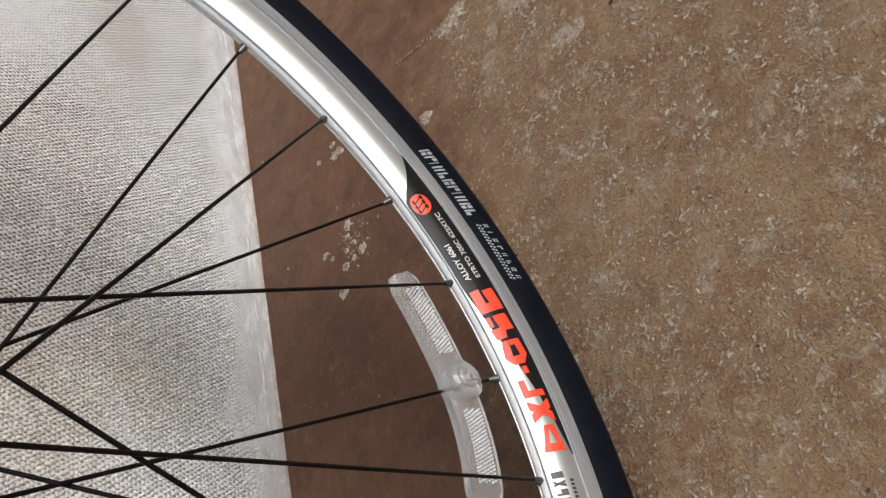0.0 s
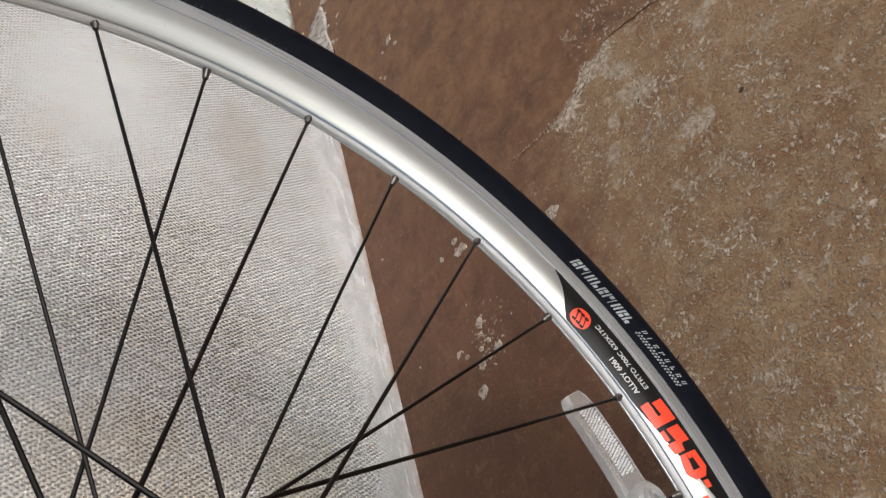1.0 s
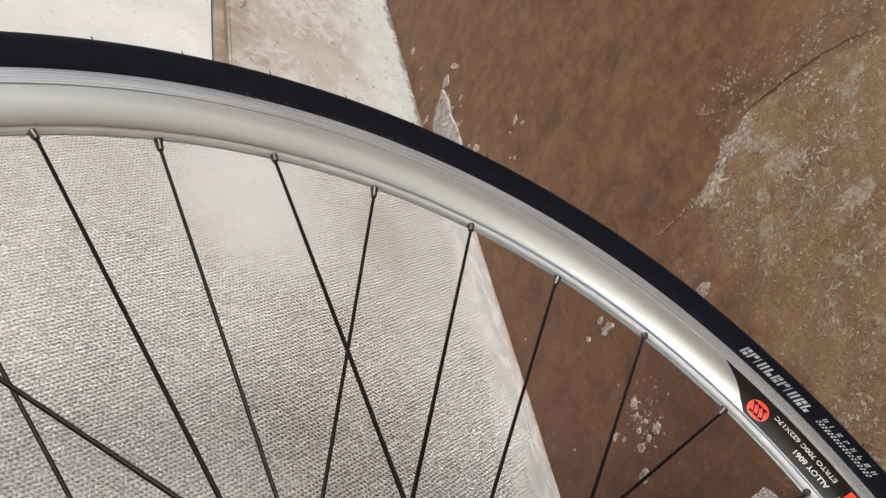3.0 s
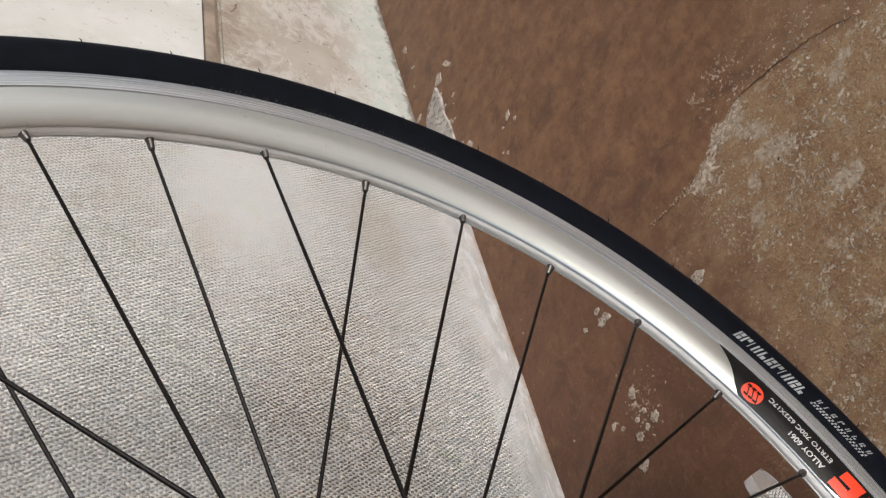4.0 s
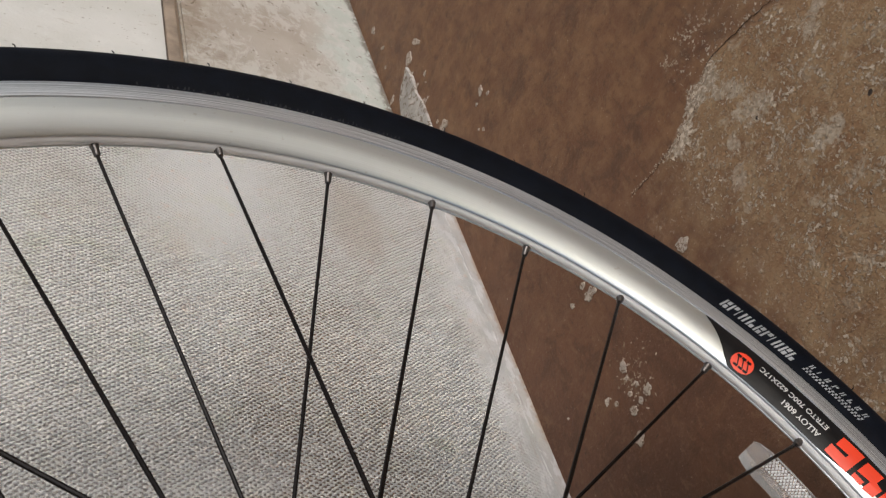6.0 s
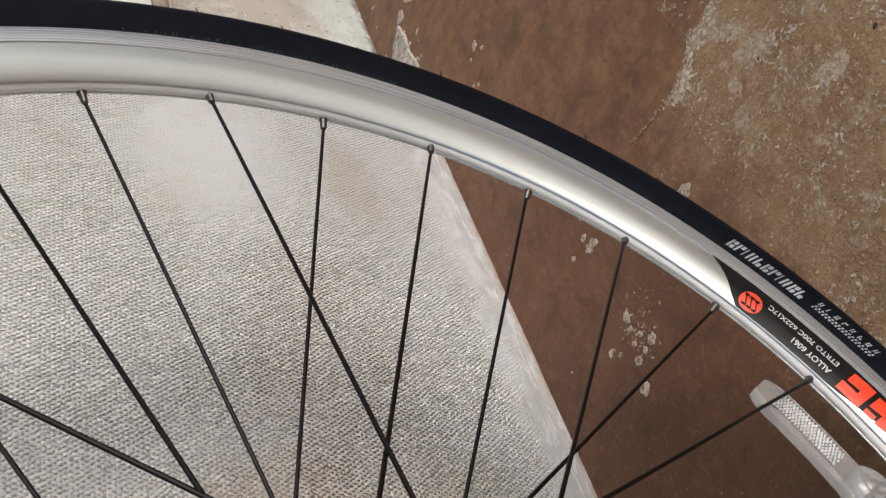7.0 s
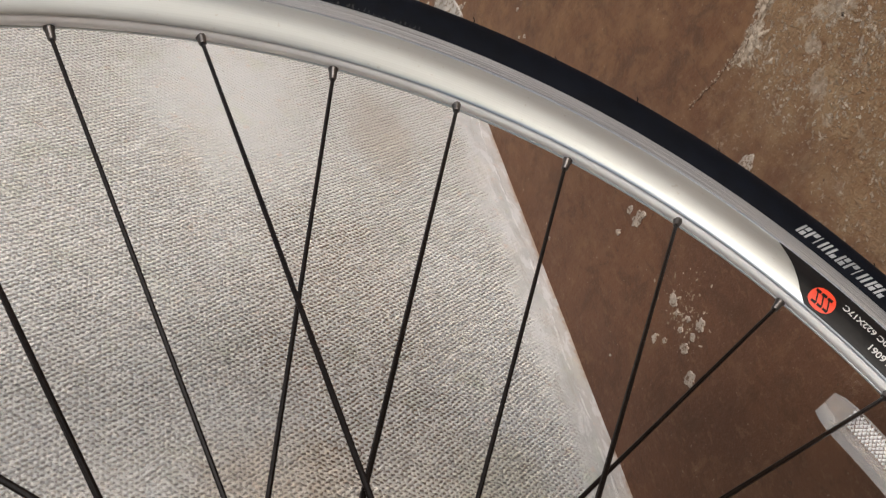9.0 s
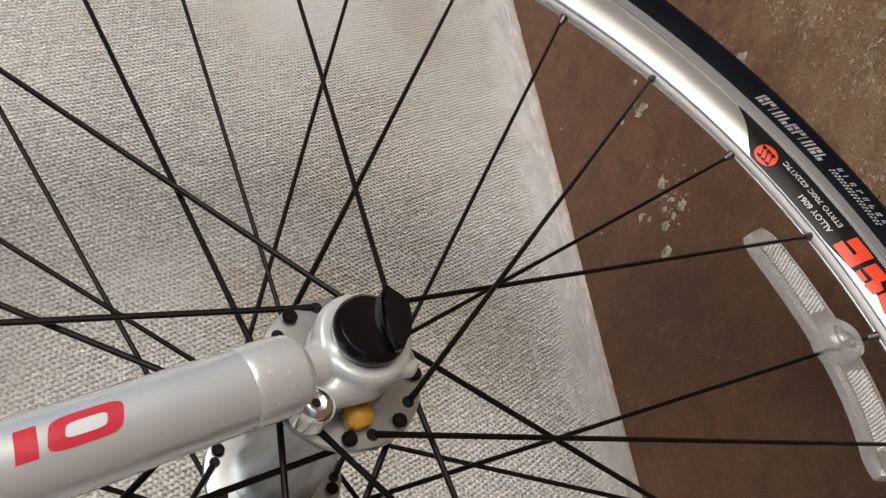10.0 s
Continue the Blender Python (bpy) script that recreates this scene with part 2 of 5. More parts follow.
def screen_wall():
    """White-painted wall with a coarse cloth pressed into its plaster, smooth along its foot, stained."""
    w = Mat("white_cloth_textured_wall")
    p = w.coords()
    sep = w.node("SeparateXYZ")
    w.put(sep, 0, p)
    y, z = sep.outputs[1], sep.outputs[2]
    big = w.noise(p, 6, 4)
    mid = w.noise(p, 32, 5, 0.6)
    fine = w.noise(p, 190, 3)
    # threads: ribs along the wall 3 mm apart, each broken into grains that lie in staggered rows
    wob = w.math('MULTIPLY_ADD', w.noise(p, 30, 3, 0.55), 3.0, -1.5)
    wob2 = w.math('MULTIPLY_ADD', w.noise(w.coords(shift=(0, 3, 1)), 48, 3, 0.55), 9.0, -4.5)
    a = w.math('SINE', w.math('MULTIPLY_ADD', z, math.pi / 0.0030, wob))
    b = w.math('SINE', w.math('MULTIPLY_ADD', y, 2 * math.pi / 0.0038, wob2))
    rib = w.math('MULTIPLY_ADD', w.math('ABSOLUTE', a), 1.5, -0.95)
    grain = w.math('ADD', w.math('MULTIPLY', w.math('MULTIPLY', a, b), 1.0),
                   w.math('MULTIPLY_ADD', w.noise(p, 600, 2), 2.8, -1.4))
    # smooth foot, and a smooth field further along
    lift = w.math('ADD', z, w.math('MULTIPLY_ADD', mid, 0.09, -0.045))
    foot = w.step(lift, 0.006, 0.066)
    foot_rib = w.step(lift, 0.004, 0.050)
    dy = w.math('DIVIDE', w.math('SUBTRACT', y, 0.575), 0.085)
    dz = w.math('DIVIDE', w.math('SUBTRACT', z, 0.270), 0.062)
    blot = w.math('ADD', w.math('ADD', w.math('MULTIPLY', dy, dy), w.math('MULTIPLY', dz, dz)), w.math('MULTIPLY_ADD', mid, 1.6, -0.8))
    field = w.math('MULTIPLY_ADD', w.step(blot, -0.6, 2.6), 0.78, 0.22)
    keep = w.math('MULTIPLY', w.math('MULTIPLY', w.step(y, 0.675, 0.655), field), w.math('MULTIPLY_ADD', w.step(big, 0.25, 0.7), 0.16, 0.90))
    patch = w.noise(w.coords(shift=(9, 0, 2)), 17, 5, 0.6)
    keep = w.math('MULTIPLY', keep, w.step(patch, 0.30, 0.60, 0.90, 1.06))
    amount = w.math('MULTIPLY', foot, keep)
    ribbed = w.math('MULTIPLY', foot_rib, keep)
    weave = w.math('ADD', w.math('MULTIPLY', grain, amount), w.math('MULTIPLY', w.math('MULTIPLY', rib, 0.14), ribbed))
    col = w.mix(w.step(big, 0.3, 0.7), (0.36, 0.365, 0.365), (0.42, 0.42, 0.42))
    col = w.mix(w.math('MULTIPLY', amount, 0.9), col, (0.83, 0.82, 0.80))
    col = w.mix(w.math('MULTIPLY', w.step(field, 0.9, 0.2), 0.5), col, (0.62, 0.625, 0.63))
    col = w.mix(w.math('MULTIPLY', w.step(mid, 0.5, 0.75), 0.25), col, (0.55, 0.49, 0.42))
    dirt = w.noise(w.coords(shift=(2, 0, 0)), 11, 5, 0.6)
    col = w.mix(w.math('MULTIPLY', w.step(dirt, 0.50, 0.70), 0.16), col, (0.47, 0.39, 0.29))
    tint = w.noise(w.coords(shift=(5, 2, 0)), 26, 3, 0.6)
    col = w.mix(w.math('MULTIPLY', w.step(tint, 0.56, 0.72), 0.30), col, (0.52, 0.55, 0.42))
    col = w.mix(w.math('MULTIPLY', w.step(tint, 0.44, 0.30), 0.16), col, (0.66, 0.56, 0.51))
    speck = w.noise(w.coords(shift=(1, 8, 2)), 85, 4, 0.7)
    col = w.mix(w.math('MULTIPLY', w.step(speck, 0.58, 0.68), 0.30), col, (0.62, 0.42, 0.32))
    col = w.mix(w.math('MULTIPLY', w.step(speck, 0.40, 0.32), 0.25), col, (0.52, 0.56, 0.40))

    def stain(sy, sz, ry, rz, wild=2.4):
        gy = w.math('DIVIDE', w.math('SUBTRACT', y, sy), ry)
        gz = w.math('DIVIDE', w.math('SUBTRACT', z, sz), rz)
        far = w.math('ADD', w.math('ADD', w.math('MULTIPLY', gy, gy), w.math('MULTIPLY', gz, gz)), w.math('MULTIPLY_ADD', mid, wild, -wild / 2))
        return w.step(far, 1.7, 0.1)
    # weathered stains: green, rusty and yellow-brown
    col = w.mix(w.math('MULTIPLY', stain(0.205, 0.105, 0.050, 0.040), 0.34), col, (0.46, 0.42, 0.25))
    col = w.mix(w.math('MULTIPLY', stain(0.200, 0.255, 0.055, 0.060), 0.34), col, (0.53, 0.40, 0.25))
    col = w.mix(w.math('MULTIPLY', stain(0.150, 0.205, 0.060, 0.050), 0.24), col, (0.60, 0.44, 0.26))
    col = w.mix(w.math('MULTIPLY', stain(0.190, 0.160, 0.060, 0.050), 0.18), col, (0.50, 0.42, 0.25))
    col = w.mix(w.math('MULTIPLY', stain(0.560, 0.125, 0.060, 0.030), 0.40), col, (0.50, 0.41, 0.32))
    col = w.mix(w.math('MULTIPLY', w.step(w.math('ADD', y, w.math('MULTIPLY_ADD', dirt, 0.2, -0.1)), 0.27, 0.10), 0.12), col, (0.56, 0.47, 0.33))
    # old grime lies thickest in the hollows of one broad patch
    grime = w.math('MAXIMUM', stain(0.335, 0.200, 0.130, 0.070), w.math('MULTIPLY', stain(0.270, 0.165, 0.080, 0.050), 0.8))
    # paler towards the top at low y
    upper_pale = w.math('MULTIPLY', w.step(w.math('ADD', z, w.math('MULTIPLY_ADD', dirt, 0.16, -0.08)), 0.27, 0.40), w.step(w.math('ADD', y, w.math('MULTIPLY_ADD', patch, 0.3, -0.15)), 0.46, 0.30))
    col = w.mix(w.math('MULTIPLY', upper_pale, 0.6), col, (0.90, 0.89, 0.865))
    col = w.mix(w.math('MULTIPLY', grime, 0.10), col, (0.48, 0.37, 0.25))
    # shade of the weave's hollows put into the colour, browner with the grime
    pit_shade = w.math('MULTIPLY', w.step(weave, w.math('MULTIPLY_ADD', grime, 0.05, -0.27), w.math('MULTIPLY_ADD', grime, 0.05, -0.57)), w.math('MULTIPLY', ribbed, w.math('MULTIPLY_ADD', grime, 0.20, w.step(w.math('ADD', z, w.math('MULTIPLY_ADD', dirt, 0.2, -0.1)), 0.30, 0.46, 0.76, 0.56))))
    col = w.mix(pit_shade, col, w.mix(grime, (0.200, 0.178, 0.158), (0.175, 0.118, 0.075)))
    # trowelled foot: a torn ridge of thick paint, greyer plaster below it
    ridge = w.math('SUBTRACT', z, w.math('MULTIPLY_ADD', w.noise(w.coords(scale=(1, 1, 0.1)), 20, 3), 0.016, 0.004))
    line = w.math('MULTIPLY', w.step(w.math('ABSOLUTE', ridge), 0.0016, 0.0004), w.step(w.noise(w.coords(scale=(1, 0.7, 2), shift=(0, 2, 5)), 75, 4, 0.7), 0.47, 0.56))
    below = w.step(ridge, 0.001, -0.004)
    col = w.mix(w.math('MULTIPLY', below, 0.40), col, (0.47, 0.425, 0.40))
    streak = w.noise(w.coords(scale=(1, 0.45, 1.4), turn=(0.5, 0, 0), shift=(0, 4, 9)), 60, 6, 0.72, 0.4)
    bare = w.step(foot, 0.75, 0.25)
    col = w.mix(w.math('MULTIPLY', w.math('MULTIPLY', w.step(streak, 0.52, 0.60), bare), 0.70), col, (0.60, 0.595, 0.60))
    col = w.mix(w.math('MULTIPLY', w.math('MULTIPLY', w.step(streak, 0.45, 0.36), bare), 0.60), col, (0.36, 0.33, 0.30))
    nick = w.math('MULTIPLY', w.step(w.noise(w.coords(scale=(1, 0.6, 1.8), shift=(0, 7, 3)), 150, 4, 0.6), 0.655, 0.70), w.step(amount, 0.6, 0.2))
    col = w.mix(w.math('MULTIPLY', nick, 0.55), col, (0.27, 0.245, 0.22))
    col = w.mix(w.math('MULTIPLY', line, 0.55), col, (0.78, 0.775, 0.76))
    low = w.math('MULTIPLY', w.step(w.math('ADD', z, w.math('MULTIPLY', fine, 0.008)), 0.009, 0.003), w.step(mid, 0.40, 0.55))
    col = w.mix(w.math('MULTIPLY', low, 0.75), col, (0.30, 0.19, 0.11))
    h = w.math('ADD', weave, w.math('ADD', w.math('MULTIPLY', w.math('ADD', fine, mid), 0.45), w.math('ADD', w.math('MULTIPLY', w.math('MULTIPLY', streak, bare), 1.4), w.math('MULTIPLY', line, 0.5))))
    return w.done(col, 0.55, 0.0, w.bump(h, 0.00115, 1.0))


def painted_panel():
    """Off-white painted panel with faint stains, nicks and rubbed spots."""
    w = Mat("white_painted_panel")
    p = w.coords()
    big, mid, fine = w.noise(p, 8, 5), w.noise(p, 45, 5, 0.65), w.noise(p, 260, 3)
    col = w.mix(w.step(big, 0.35, 0.68), (0.63, 0.63, 0.61), (0.56, 0.56, 0.53))
    col = w.mix(w.math('MULTIPLY', w.step(mid, 0.52, 0.72), 0.35), col, (0.70, 0.70, 0.68))
    rub = w.noise(w.coords(scale=(1, 1, 0.5), shift=(3, 1, 4)), 90, 5, 0.7)
    col = w.mix(w.math('MULTIPLY', w.step(rub, 0.60, 0.66), 0.4), col, (0.44, 0.41, 0.36))
    nick = w.step(w.noise(w.coords(scale=(1, 1.6, 1)), 120, 3), 0.68, 0.72)
    col = w.mix(w.math('MULTIPLY', nick, 0.7), col, (0.17, 0.13, 0.09))
    h = w.math('ADD', w.math('MULTIPLY', mid, 0.7), w.math('SUBTRACT', w.math('MULTIPLY', fine, 0.3), w.math('MULTIPLY', nick, 0.4)))
    return w.done(col, 0.5, 0.0, w.bump(h, 0.002, 0.8))


def stained_plaster():
    """Beige plaster under worn white paint, dirty along its top and mint-white along its foot."""
    w = Mat("stained_pale_plaster")
    p = w.coords()
    big, mid, fine = w.noise(p, 9, 5), w.noise(p, 45, 5, 0.65), w.noise(p, 260, 3)
    sep = w.node("SeparateXYZ")
    w.put(sep, 0, p)
    z = sep.outputs[2]
    col = w.mix(w.step(big, 0.35, 0.65), (0.36, 0.315, 0.265), (0.44, 0.405, 0.355))
    peel = w.noise(w.coords(scale=(1, 0.8, 1.3), shift=(3, 1, 4)), 52, 6, 0.72, 0.5)
    white = w.math('ADD', peel, w.math('MULTIPLY_ADD', w.noise(w.coords(shift=(1, 4, 2)), 10, 3), 0.5, -0.25))
    cover = w.step(white, 0.45, 0.60)
    col = w.mix(w.math('MULTIPLY', cover, 0.5), col, (0.60, 0.595, 0.56))
    rim = w.math('MULTIPLY', w.step(w.math('ABSOLUTE', w.math('SUBTRACT', white, 0.525)), 0.012, 0.002), 0.14)
    col = w.mix(rim, col, (0.20, 0.165, 0.125))
    soil = w.math('MULTIPLY', w.step(w.math('ADD', z, w.math('MULTIPLY_ADD', mid, 0.10, -0.05)), 0.195, 0.255), w.step(mid, 0.35, 0.6))
    col = w.mix(w.math('MULTIPLY', soil, 0.6), col, (0.23, 0.175, 0.12))
    mint = w.step(w.math('ADD', z, w.math('MULTIPLY_ADD', big, 0.16, -0.08)), 0.095, 0.035)
    col = w.mix(w.math('MULTIPLY', mint, 0.65), col, w.mix(w.step(mid, 0.45, 0.62), (0.50, 0.56, 0.52), (0.60, 0.61, 0.585)))
    col = w.mix(w.math('MULTIPLY', w.step(w.noise(p, 130, 3), 0.66, 0.71), 0.75), col, (0.15, 0.115, 0.08))
    edge = w.math('MULTIPLY', w.step(w.math('ADD', z, w.math('MULTIPLY', mid, 0.022)), 0.022, 0.012), w.step(w.noise(w.coords(shift=(0, 5, 2)), 85, 5, 0.7), 0.40, 0.47))
    col = w.mix(w.math('MULTIPLY', edge, 0.8), col, (0.11, 0.075, 0.048))
    h = w.math('ADD', w.math('ADD', w.math('MULTIPLY', mid, 0.8), w.math('MULTIPLY', fine, 0.4)), w.math('MULTIPLY', cover, 0.35))
    return w.done(col, 0.6, 0.0, w.bump(h, 0.0015, 0.9))


def simple(name, color, rough, metal=0.0, grain=300.0, vary=0.12, relief=0.0002, rub=0.16, **more):
    w = Mat(name)
    p = w.coords()
    n = w.noise(p, grain, 4, 0.6)
    m = w.noise(p, grain * 0.12, 4, 0.6)
    dark = [c * (1 - vary) for c in color]
    light = [min(1, c * (1 + vary)) for c in color]
    col = w.mix(w.step(m, 0.3, 0.7), dark, light)
    col = w.mix(w.math('MULTIPLY', w.step(n, 0.55, 0.8), vary), col, [min(1, c * 1.5 + 0.02) for c in color])
    r = w.math('MULTIPLY_ADD', n, rub, rough - rub / 2)
    return w.done(col, r, metal, w.bump(n, relief, 0.6), **more)


def brushed_track():
    """Machined aluminium with rings round the wheel's axle."""
    w = Mat("machined_aluminium")
    p = w.coords(kind="UV", scale=(9, 170, 1))
    n = w.noise(p, 1.0, 4, 0.75)
    s = w.noise(w.coords(), 90, 3)
    col = w.mix(w.step(n, 0.36, 0.64), (0.27, 0.30, 0.34), (0.88, 0.91, 0.95))
    return w.done(col, w.math('MULTIPLY_ADD', s, 0.14, 0.27), 0.74, w.bump(n, 0.0001, 0.6))


def drawn_rim():
    """Satin silver aluminium, faintly streaked round the wheel by the drawing of the metal."""
    w = Mat("silver_anodised_rim")
    streak = w.noise(w.coords(kind="UV", scale=(7, 230, 1)), 1.0, 4, 0.7)
    cloud = w.noise(w.coords(), 22, 4, 0.6)
    mottle = w.noise(w.coords(), 340, 3, 0.6)
    col = w.mix(w.step(streak, 0.34, 0.66), (0.59, 0.628, 0.64), (0.63, 0.672, 0.686))
    col = w.mix(w.math('MULTIPLY', w.step(cloud, 0.45, 0.7), 0.2), col, (0.60, 0.63, 0.635))
    col = w.mix(w.math('MULTIPLY', w.step(mottle, 0.66, 0.72), 0.35), col, (0.40, 0.37, 0.34))
    return w.done(col, w.math('MULTIPLY_ADD', cloud, 0.04, 0.28), 0.84)


def dried_crust(name, pale, brown, scale=420):
    """Pale dried paint or mortar, broken through to the brown below."""
    w = Mat(name)
    p = w.coords()
    spot = w.node("ObjectInfo").outputs["Random"]
    far = w.node("VectorMath", {"operation": 'ADD'})
    w.put(far, 0, p)
    w.put(far, 1, spot)
    n = w.noise(far.outputs[0], scale, 5, 0.65, 0.6)
    m = w.noise(far.outputs[0], scale * 0.35, 4, 0.6)
    col = w.mix(w.step(m, 0.35, 0.65), pale, [c * 0.72 for c in pale])
    col = w.mix(w.math('MULTIPLY', w.step(n, 0.52, 0.59), 0.85), col, brown)
    return w.done(col, 0.75, 0.0, w.bump(n, 0.0012, 0.8))


def cement_flakes():
    w = Mat("pale_cement_flakes")
    pick = w.node("NewGeometry").outputs["Random Per Island"]
    n = w.noise(w.coords(), 700, 4, 0.65)
    col = w.mix(w.step(pick, 0.1, 0.9), (0.25, 0.185, 0.125), (0.50, 0.42, 0.33))
    col = w.mix(w.math('MULTIPLY', w.step(n, 0.50, 0.62), 0.55), col, (0.24, 0.160, 0.098))
    return w.done(col, 0.8, 0.0, w.bump(n, 0.0006, 0.7))


def clear_plastic(name, clear, rough):
    w = Mat(name)
    n = w.noise(w.coords(), 160, 4)
    return w.done((0.93, 0.93, 0.92), w.math('MULTIPLY_ADD', n, 0.10, rough), 0.0, w.bump(n, 0.0003, 0.4), Transmission_Weight=clear, IOR=1.45)


MAT_FLOOR = worn_paint_floor()
MAT_WALL = screen_wall()
MAT_PLINTH = stained_plaster()
MAT_PANEL = painted_panel()
MAT_STRIP = simple("brown_joint_filler", (0.22, 0.165, 0.115), 0.7, grain=120, vary=0.3, relief=0.001)
MAT_GREYSTRIP = simple("bare_brown_grey_mortar", (0.27, 0.215, 0.165), 0.75, grain=150, vary=0.35, relief=0.0012)
MAT_MORTAR = dried_crust("broken_mortar", (0.50, 0.465, 0.425), (0.17, 0.125, 0.085), 150)
MAT_CRACK = simple("dark_crack", (0.055, 0.034, 0.021), 0.9, vary=0.3)
MAT_SPLASH = dried_crust("dried_pale_paint", (0.53, 0.455, 0.38), (0.15, 0.083, 0.045))
MAT_FLAKE = cement_flakes()
MAT_TYRE = simple("black_tyre_rubber", (0.0028, 0.0040, 0.0074), 0.55, grain=900, vary=0.25, relief=0.00015, Specular_IOR_Level=0.065)
MAT_EMBOSS = simple("raised_rubber", (0.011, 0.0125, 0.015), 0.42, grain=900, vary=0.3, Specular_IOR_Level=0.30)
MAT_RIM = drawn_rim()
MAT_TRACK = brushed_track()
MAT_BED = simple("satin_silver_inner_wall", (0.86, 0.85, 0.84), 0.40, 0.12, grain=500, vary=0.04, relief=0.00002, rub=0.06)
MAT_SPOKE = simple("black_spoke_steel", (0.0052, 0.0034, 0.0028), 0.36, 0.0, grain=900, vary=0.3, Specular_IOR_Level=0.11)
MAT_NIPPLE = simple("nickel_nipple", (0.12, 0.11, 0.105), 0.34, 0.8, grain=900, vary=0.15)
MAT_DECAL = simple("black_decal_film", (0.006, 0.006, 0.007), 0.36, grain=500, vary=0.3, relief=0.00002, Specular_IOR_Level=0.22)
MAT_ORANGE = simple("orange_red_print", (0.76, 0.058, 0.020), 0.35, grain=500, vary=0.06, relief=0.00002)
MAT_WHITE = simple("white_print", (0.56, 0.56, 0.55), 0.4, grain=500, vary=0.06, relief=0.00002)
MAT_DARKPRINT = simple("dark_print", (0.05, 0.05, 0.055), 0.4, grain=500, vary=0.1, relief=0.00002)
MAT_TYREPRINT = simple("worn_grey_tyre_print", (0.27, 0.28, 0.29), 0.6, grain=700, vary=0.25, relief=0.00005)
MAT_CLEAR = clear_plastic("clear_reflector_plastic", 0.86, 0.04)
MAT_PRISM = clear_plastic("reflector_prism_plastic", 0.30, 0.02)
MAT_FORK = simple("silver_fork_paint", (0.68, 0.73, 0.765), 0.21, 0.56, grain=900, vary=0.03, relief=0.000004, rub=0.03, Coat_Weight=1.0, Coat_Roughness=0.08)
MAT_DROPOUT = simple("pale_silver_dropout", (0.70, 0.735, 0.755), 0.27, 0.54, grain=900, vary=0.02, relief=0.000002, rub=0.02, Coat_Weight=0.4, Coat_Roughness=0.12)
MAT_HUB = simple("cast_aluminium_hub", (0.44, 0.462, 0.475), 0.30, 0.85, grain=500, vary=0.05, relief=0.00001, rub=0.06)
MAT_BLACKCAP = simple("glossy_black_plastic", (0.0022, 0.0022, 0.003), 0.10, grain=200, vary=0.2, relief=0.00002, rub=0.04, Specular_IOR_Level=0.32)
MAT_CHROME = simple("chromed_bolt", (0.80, 0.80, 0.80), 0.10, 1.0, grain=300, vary=0.04)
MAT_YELLOW = simple("amber_plastic", (0.62, 0.33, 0.04), 0.4, grain=200, vary=0.15)
MAT_RED = simple("red_print", (0.52, 0.022, 0.045), 0.35, grain=400, vary=0.08, relief=0.00002)
MAT_PALEPRINT = simple("pale_grey_print", (0.60, 0.64, 0.67), 0.35, grain=400, vary=0.05, relief=0.00002)


# ---- mesh helpers ----
def part(name, bm, material, parent=None, label="", smooth=False):
    me = bpy.data.meshes.new(name)
    bm.normal_update()
    if smooth:
        for e in bm.edges:
            e.smooth = e.calc_face_angle(0.0) < 0.75
    bm.to_mesh(me)
    bm.free()
    if material is not None:
        me.materials.append(material)
    if smooth:
        me.polygons.foreach_set("use_smooth", [True] * len(me.polygons))
    ob = new(name, me)
    if parent is not None:
        ob.parent = parent
    if label:
        tagged(ob, label)
    return ob


def add_box(bm, x0, x1, y0, y1, z0, z1, bevel=0.0):
    made = bmesh.ops.create_cube(bm, size=1, matrix=Matrix.Translation(((x0 + x1) / 2, (y0 + y1) / 2, (z0 + z1) / 2)) @ Matrix.Diagonal((x1 - x0, y1 - y0, z1 - z0, 1)))
    if bevel:
        edges = list({e for v in made["verts"] for e in v.link_edges})
        bmesh.ops.bevel(bm, geom=edges, offset=bevel, segments=2, affect='EDGES')


def ring_verts(bm, centre, ax, bx, r, n, r2=None):
    r2 = r if r2 is None else r2
    return [bm.verts.new(centre + ax * (r * math.cos(2 * math.pi * i / n)) + bx * (r2 * math.sin(2 * math.pi * i / n))) for i in range(n)]


def add_tube(bm, points, radii, n=10, caps=True):
    """A round tube through points, with a radius at each."""
    pts = [Vector(p) for p in points]
    way = (pts[-1] - pts[0]).normalized()
    ref = Vector((0, 0, 1)) if abs(way.z) < 0.9 else Vector((1, 0, 0))
    rings = []
    for i, p in enumerate(pts):
        d = (pts[min(i + 1, len(pts) - 1)] - pts[max(i - 1, 0)]).normalized()
        a = d.cross(ref).normalized()
        b = d.cross(a).normalized()
        rings.append(ring_verts(bm, p, a, b, radii[i], n))
    for r0, r1 in zip(rings, rings[1:]):
        for i in range(n):
            bm.faces.new((r0[i], r0[(i + 1) % n], r1[(i + 1) % n], r1[i]))
    if caps:
        bm.faces.new(rings[0][::-1])
        bm.faces.new(rings[-1])
    bmesh.ops.recalc_face_normals(bm, faces=bm.faces)


